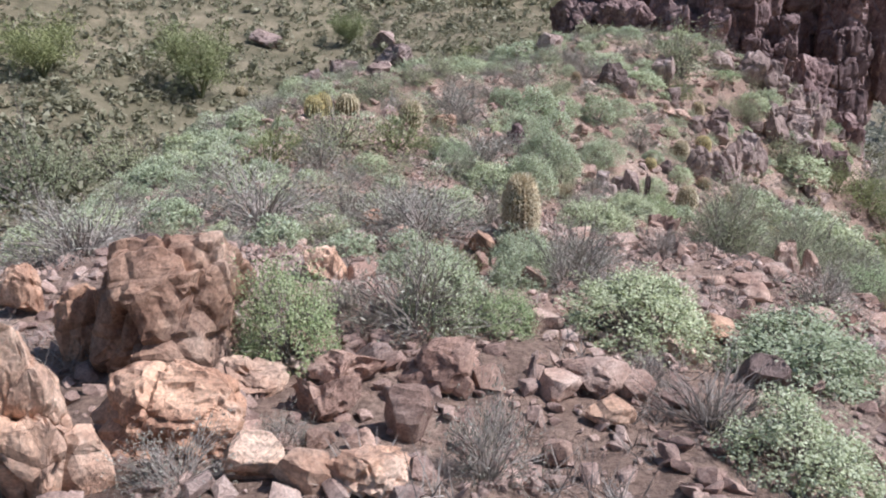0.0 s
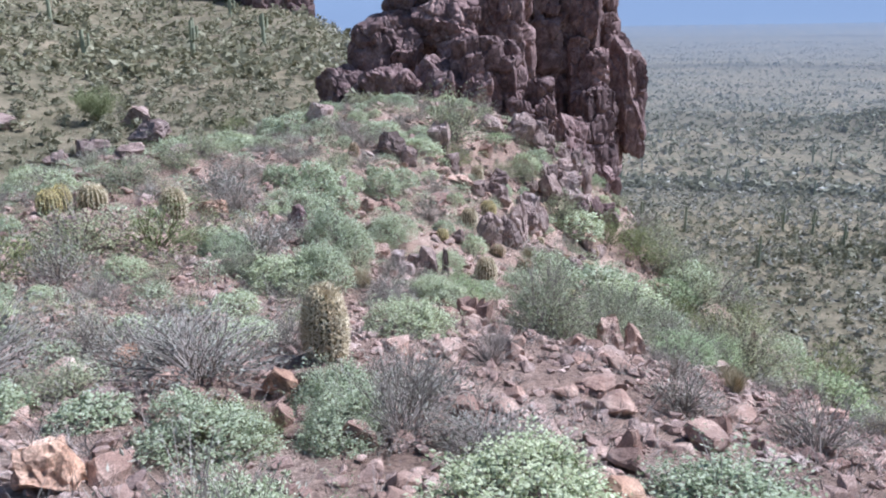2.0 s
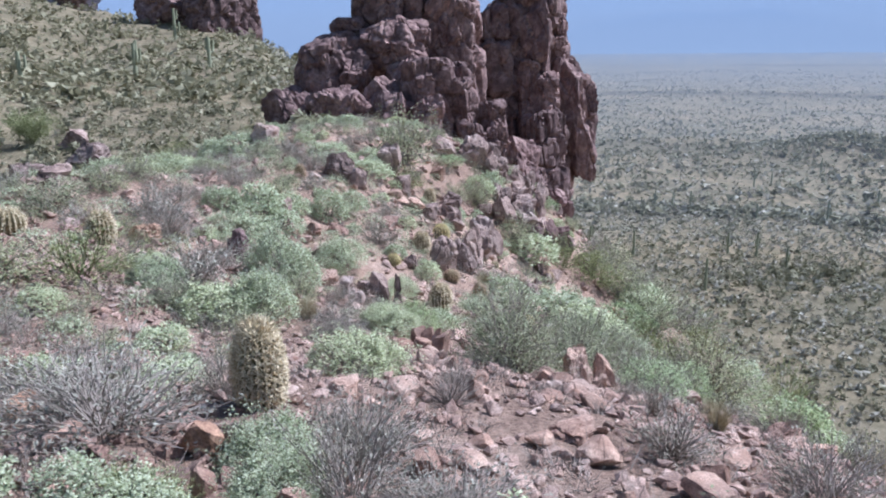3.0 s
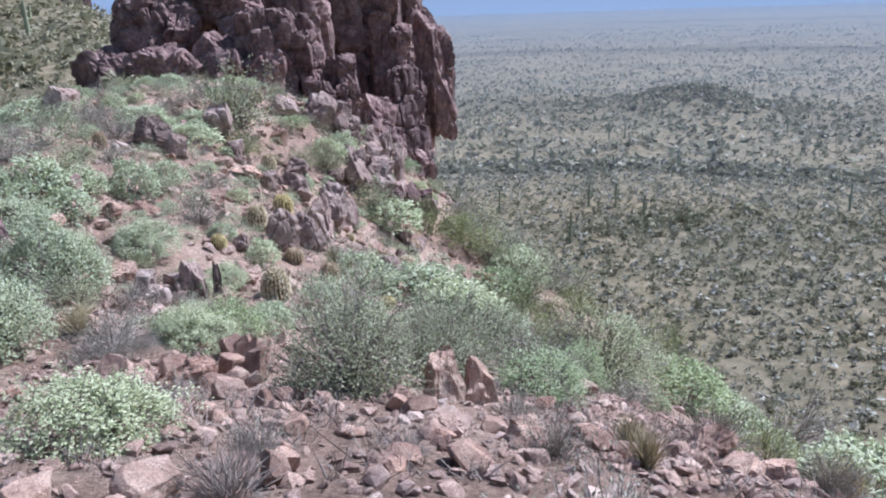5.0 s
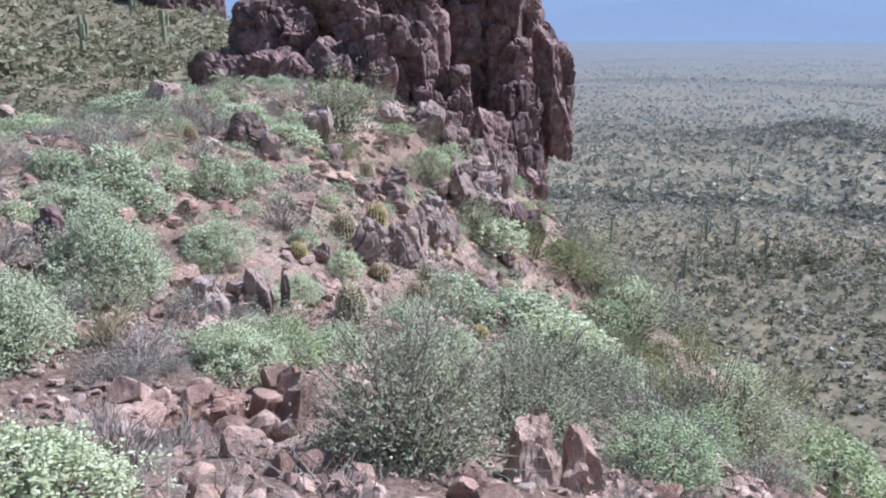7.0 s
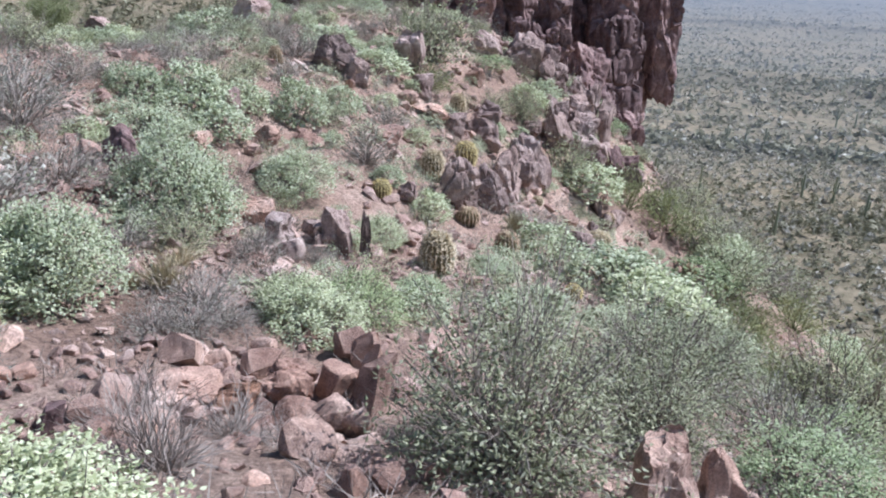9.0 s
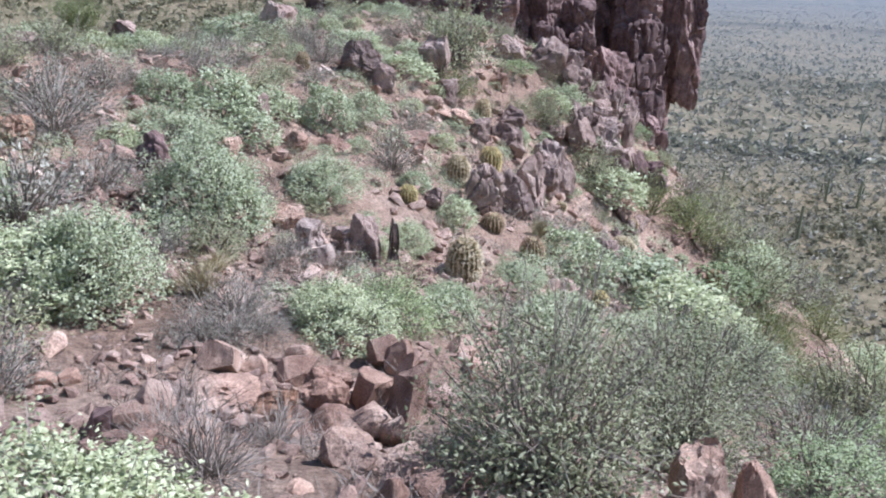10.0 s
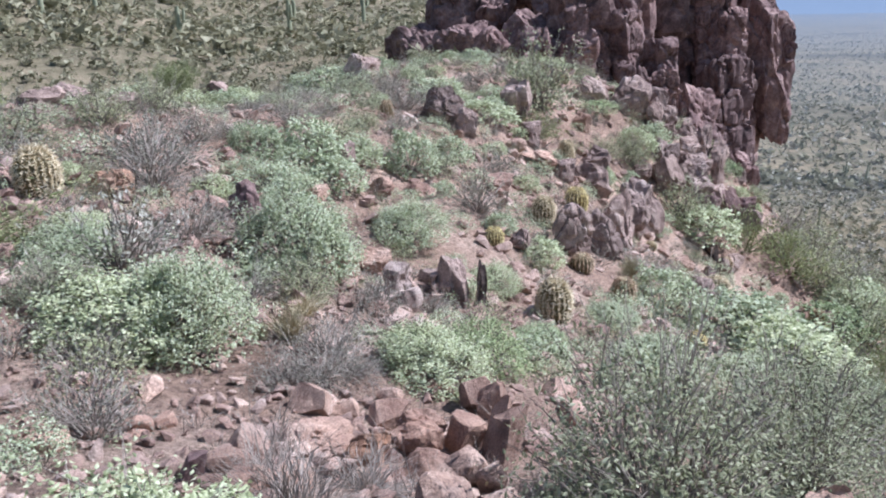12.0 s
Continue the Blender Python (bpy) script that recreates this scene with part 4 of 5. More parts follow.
rock(-0.42, 4.08, 0.38, 0.17, "block", 111, -19, 4, 0, RUBBLE, "rock", "pinkish-tan broken rock on the stony ridge")
rock(1.93, 5.25, 0.29, 0.15, "block", 112, 8, 5, 0, GRANITE, "rock", "weathered orange granite rock on the stony ridge")
rock(2.00, 4.63, 0.28, 0.20, "block", 113, -5, 6, 0, GREY_ROCK, "rock", "grey-brown weathered rock on the stony ridge")
rock(1.56, 4.93, 0.28, 0.14, "block", 100, -18, -7, 0, RUBBLE, "rock", "pinkish-tan broken rock on the stony ridge")
rock(0.61, 3.47, 0.15, 0.13, "block", 101, 9, -6, 0, RUBBLE, "rock", "pinkish-tan broken rock on the stony ridge")
rock(-0.27, 3.40, 0.15, 0.10, "block", 102, -4, -5, 0, RUBBLE, "rock", "pinkish-tan broken rock on the stony ridge")
rock(-0.46, 3.39, 0.15, 0.10, "block", 103, -17, -4, 0, RUBBLE, "rock", "pinkish-tan broken rock on the stony ridge")
rock(1.11, 4.21, 0.27, 0.12, "block", 104, 10, -3, 0, RUBBLE, "rock", "pinkish-tan broken rock on the stony ridge")
rock(-0.31, 4.39, 0.22, 0.09, "block", 105, -3, -2, 0, GREY_ROCK, "rock", "grey-brown weathered rock on the stony ridge")
rock(-0.92, 6.45, 0.37, 0.28, "block", 106, -16, -1, 0, GRANITE, "rock", "weathered orange granite rock on the stony ridge")
rock(-0.60, 6.46, 0.28, 0.14, "slab", 107, 11, 3, 0, RUBBLE, "rock", "pinkish-tan broken flat slab on the stony ridge")
rock(-2.70, 7.30, 0.26, 0.19, "block", 108, -2, 1, 0, GREY_ROCK, "rock", "grey-brown weathered rock on the stony ridge")
rock(-2.85, 5.42, 0.35, 0.35, "block", 109, -15, 2, 0, GRANITE, "rock", "weathered orange granite rock on the stony ridge")

# ---- shrubs placed one by one ----
shrub("sage", 2.16, 16.19, 1.40, 0.93)
shrub("sage", 1.39, 13.47, 1.04, 0.72)
shrub("sage", 0.14, 15.07, 1.10, 0.44)
shrub("sage", 1.63, 18.57, 1.40, 0.46)
shrub("sage", 3.47, 17.83, 1.12, 0.51)
shrub("fresh", 3.68, 13.71, 0.85, 0.51)
shrub("sage", 3.14, 13.50, 0.76, 0.34)
shrub("ash", 2.49, 13.40, 0.74, 0.41)
shrub("sage", 2.22, 19.88, 1.19, 0.69, far=True)
shrub("sage", 1.50, 19.70, 0.87, 0.51, far=True)
shrub("sage", 3.80, 20.47, 0.96, 0.63, far=True)
shrub("sage", 4.62, 21.39, 0.76, 0.48, far=True)
shrub("ash", 4.77, 19.67, 1.02, 0.58, far=True)
shrub("ash", 3.84, 25.80, 1.03, 0.50, far=True)
shrub("sage", 2.62, 27.21, 1.41, 0.59, far=True)
shrub("sage", 4.97, 25.75, 1.33, 0.50, far=True)
shrub("sage", 5.87, 24.56, 1.54, 0.45, far=True)
shrub("ash", 3.75, 22.01, 1.06, 0.74, far=True)
shrub("olive", 3.15, 21.75, 0.92, 0.65, far=True)
shrub("olive", 1.52, 24.13, 0.65, 0.32, far=True)
shrub("olive", 7.65, 26.98, 2.24, 1.46, far=True)
shrub("ash", 0.39, 17.68, 1.41, 0.64)
shrub("ash", 1.03, 16.24, 1.17, 0.59)
shrub("sage", -0.03, 15.98, 1.04, 0.37)
shrub("olive", 0.33, 13.94, 0.85, 0.38)
shrub("ash", 0.84, 13.00, 0.82, 0.41)
shrub("ash", 1.17, 11.97, 0.78, 0.40)
shrub("sage", 4.43, 16.91, 0.89, 0.58)
shrub("sage", 5.48, 18.43, 0.75, 0.32, far=True)
shrub("ash", 7.52, 19.72, 1.19, 0.51, far=True)
shrub("sage", 5.93, 16.87, 1.00, 0.40)
shrub("sage", 7.23, 18.13, 1.15, 0.64, far=True)
shrub("sage", 8.41, 18.02, 2.00, 0.81, far=True)
shrub("sage", 11.67, 25.99, 2.15, 0.78, far=True)
shrub("olive", 11.10, 26.02, 1.64, 0.87, far=True)
shrub("yellow", 13.19, 26.41, 1.72, 0.98, far=True)
shrub("yellow", 14.41, 26.35, 2.43, 1.09, far=True)
shrub("sage", 10.50, 27.59, 1.21, 0.56, far=True)
shrub("fresh", 9.63, 28.27, 1.40, 0.60, far=True)
shrub("olive", 10.03, 26.74, 1.17, 0.79, far=True)
shrub("sage", 11.31, 28.40, 1.09, 0.62, far=True)
shrub("yellow", 7.11, 25.07, 1.32, 0.56, far=True)
shrub("ash", 5.49, 21.58, 1.06, 0.49, far=True)
shrub("yellow", 0.30, 22.53, 1.16, 0.35, far=True)
shrub("olive", -0.17, 20.99, 1.14, 0.59, far=True)
shrub("olive", -0.62, 19.76, 1.03, 0.53, far=True)
shrub("ash", 0.65, 19.72, 0.95, 0.40, far=True)
shrub("ash", 2.91, 15.12, 0.77, 0.42)
shrub("ash", 3.51, 15.63, 0.63, 0.26)
shrub("ash", 2.11, 14.01, 0.49, 0.15)
shrub("dead", 2.65, 11.29, 0.55, 0.24)
shrub("dead", 2.14, 11.17, 0.58, 0.26)
shrub("ash", 2.18, 12.89, 0.63, 0.25)
shrub("ash", 2.63, 13.06, 0.52, 0.18)
shrub("dead", 2.36, 10.73, 0.62, 0.33)
shrub("ash", 2.39, 12.97, 0.64, 0.30)
shrub("olive", 4.01, 10.92, 1.49, 0.93)
shrub("olive", 6.14, 13.04, 1.89, 1.02)
shrub("sage", 8.49, 16.74, 1.89, 0.7, far=True)
shrub("olive", 9.77, 14.42, 2.50, 1.23)
shrub("fresh", 6.33, 11.34, 1.19, 0.48)
shrub("fresh", 12.97, 15.34, 2.08, 1.05, far=True)
shrub("dead", 6.79, 9.42, 0.73, 0.53)
shrub("yellow", 25.89, 28.84, 3.82, 2.33, far=True)
shrub("yellow", 10.35, 17.50, 1.33, 0.80, far=True)
shrub("fresh", 4.57, 15.21, 0.95, 0.45)
shrub("sage", 3.26, 13.23, 0.89, 0.34)
shrub("ash", 2.76, 9.30, 0.46, 0.31)
shrub("ash", 4.47, 8.72, 0.55, 0.38)
shrub("dead", 3.52, 8.93, 0.41, 0.19)
shrub("ash", 27.58, 23.03, 4.40, 2.21, far=True)
shrub("ash", 6.72, 8.30, 0.64, 0.36)
shrub("ash", 4.98, 9.90, 0.53, 0.27)
shrub("sage", 2.0, 9.88, 1.0, 0.42)
shrub("sage", 0.93, 13.61, 1.47, 0.58)
shrub("ash", 0.62, 14.99, 1.53, 0.77, far=True)
shrub("yellow", -0.86, 15.19, 1.77, 0.65, far=True)
shrub("olive", -1.98, 15.00, 1.51, 0.72, far=True)
shrub("dead", 2.44, 8.66, 0.58, 0.36)
shrub("ash", -0.14, 8.21, 1.49, 0.68)
shrub("ash", -1.18, 9.88, 0.87, 0.55)
shrub("ash", 0.60, 8.84, 0.59, 0.36)
shrub("ash", 1.37, 7.40, 0.88, 0.46)
shrub("sage", 0.81, 6.99, 0.60, 0.42)
shrub("sage", -0.11, 6.89, 0.90, 0.38)
shrub("ash", 1.61, 6.33, 0.97, 0.37)
shrub("ash", 3.69, 7.36, 0.91, 0.43)
shrub("ash", 7.05, 12.32, 1.31, 0.77)
shrub("ash", 4.37, 6.57, 0.92, 0.57)
shrub("ash", 0.20, 18.62, 1.54, 0.73, far=True)
shrub("yellow", 1.52, 60.97, 2.79, 0.88, far=True)
shrub("olive", -1.62, 18.89, 1.26, 0.48, far=True)
shrub("fresh", -0.79, 4.42, 0.69, 0.55)
shrub("ash", -0.07, 4.85, 1.0, 0.56)
shrub("sage", 0.12, 5.0, 0.62, 0.42)
shrub("fresh", 0.45, 4.94, 0.53, 0.33)
shrub("ash", 1.13, 6.75, 0.89, 0.53)
shrub("sage", 1.40, 5.23, 0.99, 0.45)
shrub("ash", 0.27, 3.21, 0.49, 0.41)
shrub("ash", -0.95, 2.99, 0.52, 0.23)
shrub("ash", -0.61, 3.42, 0.29, 0.22)
shrub("sage", 2.34, 4.90, 1.09, 0.42)
shrub("sage", 1.77, 3.56, 0.77, 0.37)
shrub("dead", 1.46, 3.92, 0.75, 0.34)
shrub("ash", -3.46, 7.51, 1.58, 0.58)
shrub("ash", -2.21, 9.56, 2.00, 0.73)
shrub("ash", -0.56, 9.25, 1.58, 0.57)
shrub("sage", 0.82, 7.46, 0.69, 0.41)
shrub("yellow", -3.10, 14.21, 1.51, 0.66, far=True)
shrub("olive", -17.02, 33.76, 3.43, 2.17, far=True)
shrub("olive", -14.96, 35.25, 3.57, 2.26, far=True)
shrub("olive", -17.40, 32.14, 3.55, 3.11, far=True)
shrub("dead", -2.13, 6.71, 0.67, 0.21)
shrub("ash", -0.60, 5.20, 0.39, 0.25)
shrub("dead", 1.23, 4.39, 0.41, 0.21)
shrub("ash", -2.16, 13.77, 1.02, 0.76, far=True)
shrub("ash", -14.61, 28.53, 2.94, 1.40, far=True)
shrub("ash", 15.35, 28.22, 1.99, 0.95, far=True)
shrub("olive", 16.00, 27.83, 1.99, 1.04, far=True)
shrub("ash", 16.69, 27.55, 2.25, 1.09, far=True)
shrub("olive", 17.28, 27.08, 2.24, 1.18, far=True)
shrub("ash", 17.57, 26.25, 2.44, 1.16, far=True)
shrub("olive", 18.59, 26.43, 2.73, 1.32, far=True)
shrub("sage", 15.73, 25.46, 2.09, 1.10, far=True)
shrub("olive", 14.77, 27.09, 1.45, 0.69, far=True)
shrub("olive", 15.24, 26.23, 1.93, 1.00, far=True)
shrub("olive", 16.51, 26.32, 1.97, 0.85, far=True)
shrub("olive", 15.63, 24.69, 2.47, 1.41, far=True)
shrub("fresh", 14.46, 24.52, 2.10, 0.77, far=True)
shrub("olive", 5.28, 11.70, 1.20, 0.70)
shrub("olive", 7.73, 14.40, 1.30, 0.75)
shrub("yellow", 9.65, 15.27, 1.50, 0.85)
shrub("fresh", 7.97, 12.83, 1.10, 0.60)
shrub("sage", 9.38, 17.50, 1.30, 0.55)
shrub("yellow", 15.54, 23.31, 1.50, 0.70)
shrub("sage", 7.13, 15.73, 1.10, 0.50)
shrub("sage", 6.03, 15.31, 1.00, 0.45)
shrub("yellow", 0.02, 6.96, 0.70, 0.34)
shrub("ash", 1.42, 7.64, 0.80, 0.36)
shrub("ash", 1.50, 6.47, 0.75, 0.34)
shrub("ash", -0.32, 8.79, 0.90, 0.42)
shrub("sage", 0.75, 6.74, 0.60, 0.30)
GRASS_SPOTS = []
GRASS_SPOTS.append((5.37, 9.00, 0.32, 0.34))
GRASS_SPOTS.append((6.94, 8.28, 0.60, 0.40))
GRASS_SPOTS.append((21.97, 18.06, 1.55, 1.03))
GRASS_SPOTS.append((5.12, 8.57, 0.40, 0.34))
GRASS_SPOTS.append((1.92, 13.85, 0.27, 0.15))
GRASS_SPOTS.append((2.20, 14.84, 0.58, 0.18))
GRASS_SPOTS.append((7.14, 19.17, 0.54, 0.45))
GRASS_SPOTS.append((12.89, 26.48, 0.74, 0.53))
GRASS_SPOTS.append((2.24, 14.66, 0.56, 0.20))
GRASS_SPOTS.append((2.17, 13.84, 0.60, 0.34))

# ---- fill between the placed shrubs ----
def free(x, y, w):
    if any(math.hypot(x - a, y - b) < 0.34 * (w + c) for a, b, c in PLANTED):
        return False
    if hides(x, y, w, 1.5):
        return False
    # keep the stones and cacti in the open towards the path
    return all(math.hypot(x - a, y - b) > 0.4 * (w + c) and math.hypot(x - a * 0.95 - 0.1, y - b * 0.95 - 0.25) > 0.42 * (w + c) for a, b, c in KEPT)


fill = random.Random(5)
made = tries = 0
while made < 560 and tries < 30000:
    tries += 1
    x, y = fill.uniform(-8, 16), fill.uniform(7.5, 34)
    near = y < 14
    w = fill.uniform(0.35, 0.7) if near else fill.uniform(0.4, 1.05)
    lane = abs(x - 3.2 - 0.1 * (y - 10)) < 1.3 and y < 13.5
    steep = x > 5 + 0.28 * y
    if lane or (near and x > 0.5) or x > 13 + 0.35 * (y - 20) or not free(x, y, w):
        continue
    kind = fill.choice(["ash", "fresh", "olive", "sage"]) if steep else fill.choice(["ash", "ash", "sage", "sage", "sage", "olive"])
    shrub(kind, x, y, w, w * fill.uniform(0.38, 0.58), None, True)
    made += 1
for _ in range(110):
    x, y = fill.uniform(9, 26), fill.uniform(6, 26)
    w = fill.uniform(0.9, 2.0)
    if x > 5.5 + 0.25 * y and free(x, y, w):
        shrub(fill.choice(["yellow", "fresh", "olive", "sage", "ash"]), x, y, w, w * 0.5, None, True)


low = []
made = tries = 0
while made < 760 and tries < 30000:
    tries += 1
    y = fill.uniform(8.5, 37)
    x = fill.uniform(-6, 9 + 0.3 * (y - 12))
    if y < 13.5 and x > 0.8 + 0.12 * (y - 8.5):
        continue
    w = fill.uniform(0.3, 0.72) * (1 + 0.015 * (y - 13))
    if any(math.hypot(x - a, y - b) < 0.31 * (w + c) for a, b, c in PLANTED) or any(math.hypot(x - a, y - b) < 0.5 * w + 0.25 for a, b in CACTI):
        continue
    low.append((fill.choice(["sage", "sage", "sage", "ash", "ash", "olive"]), x, y, w, w * fill.uniform(0.4, 0.65)))
    PLANTED.append((x, y, w))
    made += 1


def low_brush(style, label):
    """All the small shrubs of one kind between the larger ones, in one mesh."""
    twigs, foliage = FAR_KINDS[style][0].children
    for source, size, step in ((foliage, 4, 4 if style == "sage" else 3), (twigs, 9, 4)):
        v = np.array([p.co[:] for p in source.data.vertices])
        v = v[: len(v) // size * size].reshape(-1, size, 3)[::step].reshape(-1, 3)
        n = len(v) // size
        base = np.array([[0, 1, 2], [0, 2, 3]]) if size == 4 else np.array([[0, 1, 4], [0, 4, 3], [1, 2, 5], [1, 5, 4], [3, 4, 7], [3, 7, 6], [4, 5, 8], [4, 8, 7]])
        f = (np.arange(n)[:, None, None] * size + base).reshape(-1, 3)
        allv, allf = [], []
        for kind, x, y, w, h in low:
            if kind == style:
                c, s = math.cos(x * 40), math.sin(x * 40)
                allf.append(f + len(allv) * len(v))
                allv.append(np.stack([(v[:, 0] * c - v[:, 1] * s) * w, (v[:, 0] * s + v[:, 1] * c) * w, v[:, 2] * h / 0.62], -1) + np.array(spot(x, y, 0.03)))
        ob = link_mesh("low_brush", np.concatenate(allv), np.concatenate(allf), source.data.materials[0])
        tagged(ob, label, "brush", kind="stuff")


low_brush("sage", "low pale green brittlebush filling the gaps of the ridge")
low_brush("ash", "low dry grey brush filling the gaps of the ridge")
low_brush("olive", "low olive brush filling the gaps of the ridge")


for i in range(70):
    y = fill.uniform(23, 37)
    x = 9.5 + 0.62 * (y - 24) + fill.gauss(-0.3, 1.5)
    w = fill.uniform(0.3, 0.95)
    rock(x, y, w, w * fill.uniform(0.6, 1.2), fill.choice(["block", "spike", "block"]), 100 + i % 14, fill.uniform(0, 360), fill.uniform(-10, 10), 0, GREY_ROCK, "rock", "grey-brown weathered rock on the steep edge of the ridge", level=4)


for i in range(215):
    x, y = fill.uniform(-1.5, 7.6), fill.uniform(4.2, 13.5)
    if x > 1.5 + 0.55 * y or math.hypot(x - 2.2, y - 6.3) < 0.4:
        continue
    w = 0.11 + 0.24 * fill.random() ** 1.6
    rock(x, y, w, w * fill.uniform(0.3, 0.6), fill.choice(["slab", "slab", "block"]), 100 + i % 14, fill.uniform(0, 360), fill.uniform(-14, 14), 0, RUBBLE, "rock", "broken pinkish slab of rubble on the stony ground", level=3)


# ---- loose stones and grit ----
def chip(seed):
    """An angular broken stone of about two dozen faces."""
    rng = np.random.default_rng(seed)
    bm = bmesh.new()
    for p in unit(rng.normal(size=(15, 3))) * rng.uniform(0.75, 1.05, (15, 1)) * np.array([1, 0.8, 0.6]):
        bm.verts.new(p)
    bmesh.ops.convex_hull(bm, input=bm.verts)
    bmesh.ops.delete(bm, geom=[p for p in bm.verts if not p.link_faces], context="VERTS")
    bm.verts.index_update()
    v = np.array([p.co[:] for p in bm.verts])
    f = np.array([[p.index for p in q.verts] for q in bm.faces])
    bm.free()
    return v, f


def scatter_stones(count, lo, hi, box, seed, name, label):
    """Many small broken stones in one mesh."""
    rng = np.random.default_rng(seed)
    shapes = [chip(700 + i) for i in range(12)]
    x, y = rng.uniform(box[0], box[1], count), rng.uniform(box[2], box[3], count)
    keep = rough(x / 1.3, y / 1.3, 9) + 0.6 * rough(x / 0.5, y / 0.5, 10) > -0.6
    x, y = x[keep], y[keep]
    z = land(x, y)
    size = lo + (hi - lo) * rng.random(len(x)) ** 2.6
    turn, tip, roll = rng.uniform(0, 6.28, len(x)), rng.normal(0, 0.35, len(x)), rng.normal(0, 0.3, len(x))
    allv, allf, at = [], [], 0
    for i in range(len(x)):
        v, f = shapes[i % 12]
        c, s = math.cos(turn[i]), math.sin(turn[i])
        v = v * size[i] / 2
        v = np.stack([v[:, 0] * c - v[:, 1] * s, v[:, 0] * s + v[:, 1] * c, v[:, 2] + tip[i] * v[:, 0] + roll[i] * v[:, 1]], -1) + np.array([x[i], y[i], z[i] + size[i] * 0.1])
        allv.append(v)
        allf.append(f + at)
        at += len(v)
    ob = link_mesh(name, np.concatenate(allv), np.concatenate(allf), LOOSE)
    tagged(ob, label, "stones", kind="stuff")


scatter_stones(19000, 0.03, 0.2, (-5, 9, 2, 17), 81, "loose_stones", "loose pinkish broken stones strewn over the ridge")
scatter_stones(11000, 0.05, 0.4, (-8, 17, 14, 36), 82, "scattered_stones", "scattered grey-pink stones on the far ridge")


def dry_tufts(count, box, seed):
    """Low dry stalks and twigs between the stones, in one mesh."""
    rng = np.random.default_rng(seed)
    x, y = rng.uniform(box[0], box[1], count), rng.uniform(box[2], box[3], count)
    keep = rough(x / 1.1, y / 1.1, 12) > -0.1
    x, y = x[keep], y[keep]
    n = 22
    foot = np.repeat(np.stack([x, y, land(x, y)], -1), n, 0)
    size = np.repeat(rng.uniform(0.08, 0.3, len(x)), n)[:, None]
    foot = foot + rng.normal(size=foot.shape) * size * np.array([0.25, 0.25, 0])
    way = unit(rng.normal(size=foot.shape) * np.array([1, 1, 0.5]) + np.array([0, 0, 0.8]))
    way[:, 2] = np.abs(way[:, 2])
    side = unit(np.cross(way, rng.normal(size=foot.shape))) * 0.004
    tip = foot + way * size * rng.uniform(0.5, 1.2, (len(foot), 1))
    v = np.stack([foot - side - (0, 0, 0.02), foot + side - (0, 0, 0.02), tip], 1).reshape(-1, 3)
    ob = link_mesh("dry_tufts", v, np.arange(len(v)).reshape(-1, 3), DEAD)
    tagged(ob, "low dry grey twigs and stalks between the stones", "dry grass", kind="stuff")


dry_tufts(5200, (-6, 12, 2.5, 26), 83)


# ---- scrub of the hillside and the plain ----
def scrub(count, place, lo, hi, seed, name, label, material, leaf=9):
    """Small ragged shrubs far off: each a handful of leafy tufts."""
    rng = np.random.default_rng(seed)
    x, y = place(rng, count)
    z = land(x, y)
    size = lo + (hi - lo) * rng.random(len(x)) ** 2
    n = leaf
    az = rng.uniform(0, 6.28, (len(x), n))
    up = rng.uniform(0.05, 1, (len(x), n))
    flat = np.sqrt(1 - up**2) * rng.uniform(0.5, 1, (len(x), n))
    c = np.stack([x[:, None] + flat * np.cos(az) * size[:, None] * 0.5, y[:, None] + flat * np.sin(az) * size[:, None] * 0.5, z[:, None] + up * size[:, None] * 0.6], -1).reshape(-1, 3)
    s = np.repeat(size, n)[:, None, None] * 0.58 / math.sqrt(n)
    tri = rng.normal(size=(len(c), 4, 3)) * s * np.array([1, 1, 0.8])
    v = (c[:, None] + tri).reshape(-1, 3)
    i = np.arange(len(c))[:, None] * 4
    f = np.concatenate([i + np.array([[0, 1, 2]]), i + np.array([[1, 3, 2]])])
    tagged(link_mesh(name, v, f, material), label, "scrub", kind="stuff")


def on_hill(rng, n):
    a, r = np.radians(rng.uniform(-48, 12, n)), 32 * np.exp(rng.uniform(0, 2.3, n))
    return r * np.sin(a), r * np.cos(a)


def on_plain(rng, n):
    a, r = np.radians(rng.uniform(8, 72, n)), np.where(rng.random(n) < 0.4, np.sqrt(rng.uniform(45**2, 215**2, n)), 190 * np.exp(2.1 * rng.random(n) ** 0.8))
    return r * np.sin(a), r * np.cos(a)


def part_of(place, lo, hi):
    def pick(rng, n):
        x, y = place(rng, n * 4)
        r = np.hypot(x, y)
        k = (r > lo) & (r < hi)
        return x[k][:n], y[k][:n]

    return pick


near_hill, far_hill = part_of(on_hill, 32, 80), part_of(on_hill, 80, 320)
near_plain, far_plain = part_of(on_plain, 45, 200), part_of(on_plain, 200, 1500)
scrub(3800, near_hill, 0.3, 1.25, 91, "hillside_scrub", "olive-green desert scrub covering the far hillside", SCRUB, 13)
scrub(2600, near_hill, 0.3, 1.0, 92, "hillside_brush", "grey brush between the green scrub of the hillside", SCRUB, 14)
scrub(11000, far_hill, 0.5, 1.7, 93, "hillside_scrub", "olive-green desert scrub high on the far hillside", SCRUB, 6)
scrub(3000, far_hill, 0.4, 1.3, 94, "hillside_brush", "grey brush high on the far hillside", SCRUB, 5)
scrub(12000, near_plain, 0.4, 1.5, 95, "plain_scrub", "dark olive scrub dotted over the slope and plain below", SCRUB, 9)
scrub(9000, near_plain, 0.4, 1.5, 96, "plain_brush", "pale grey brush on the slope and plain below", ASH, 6)
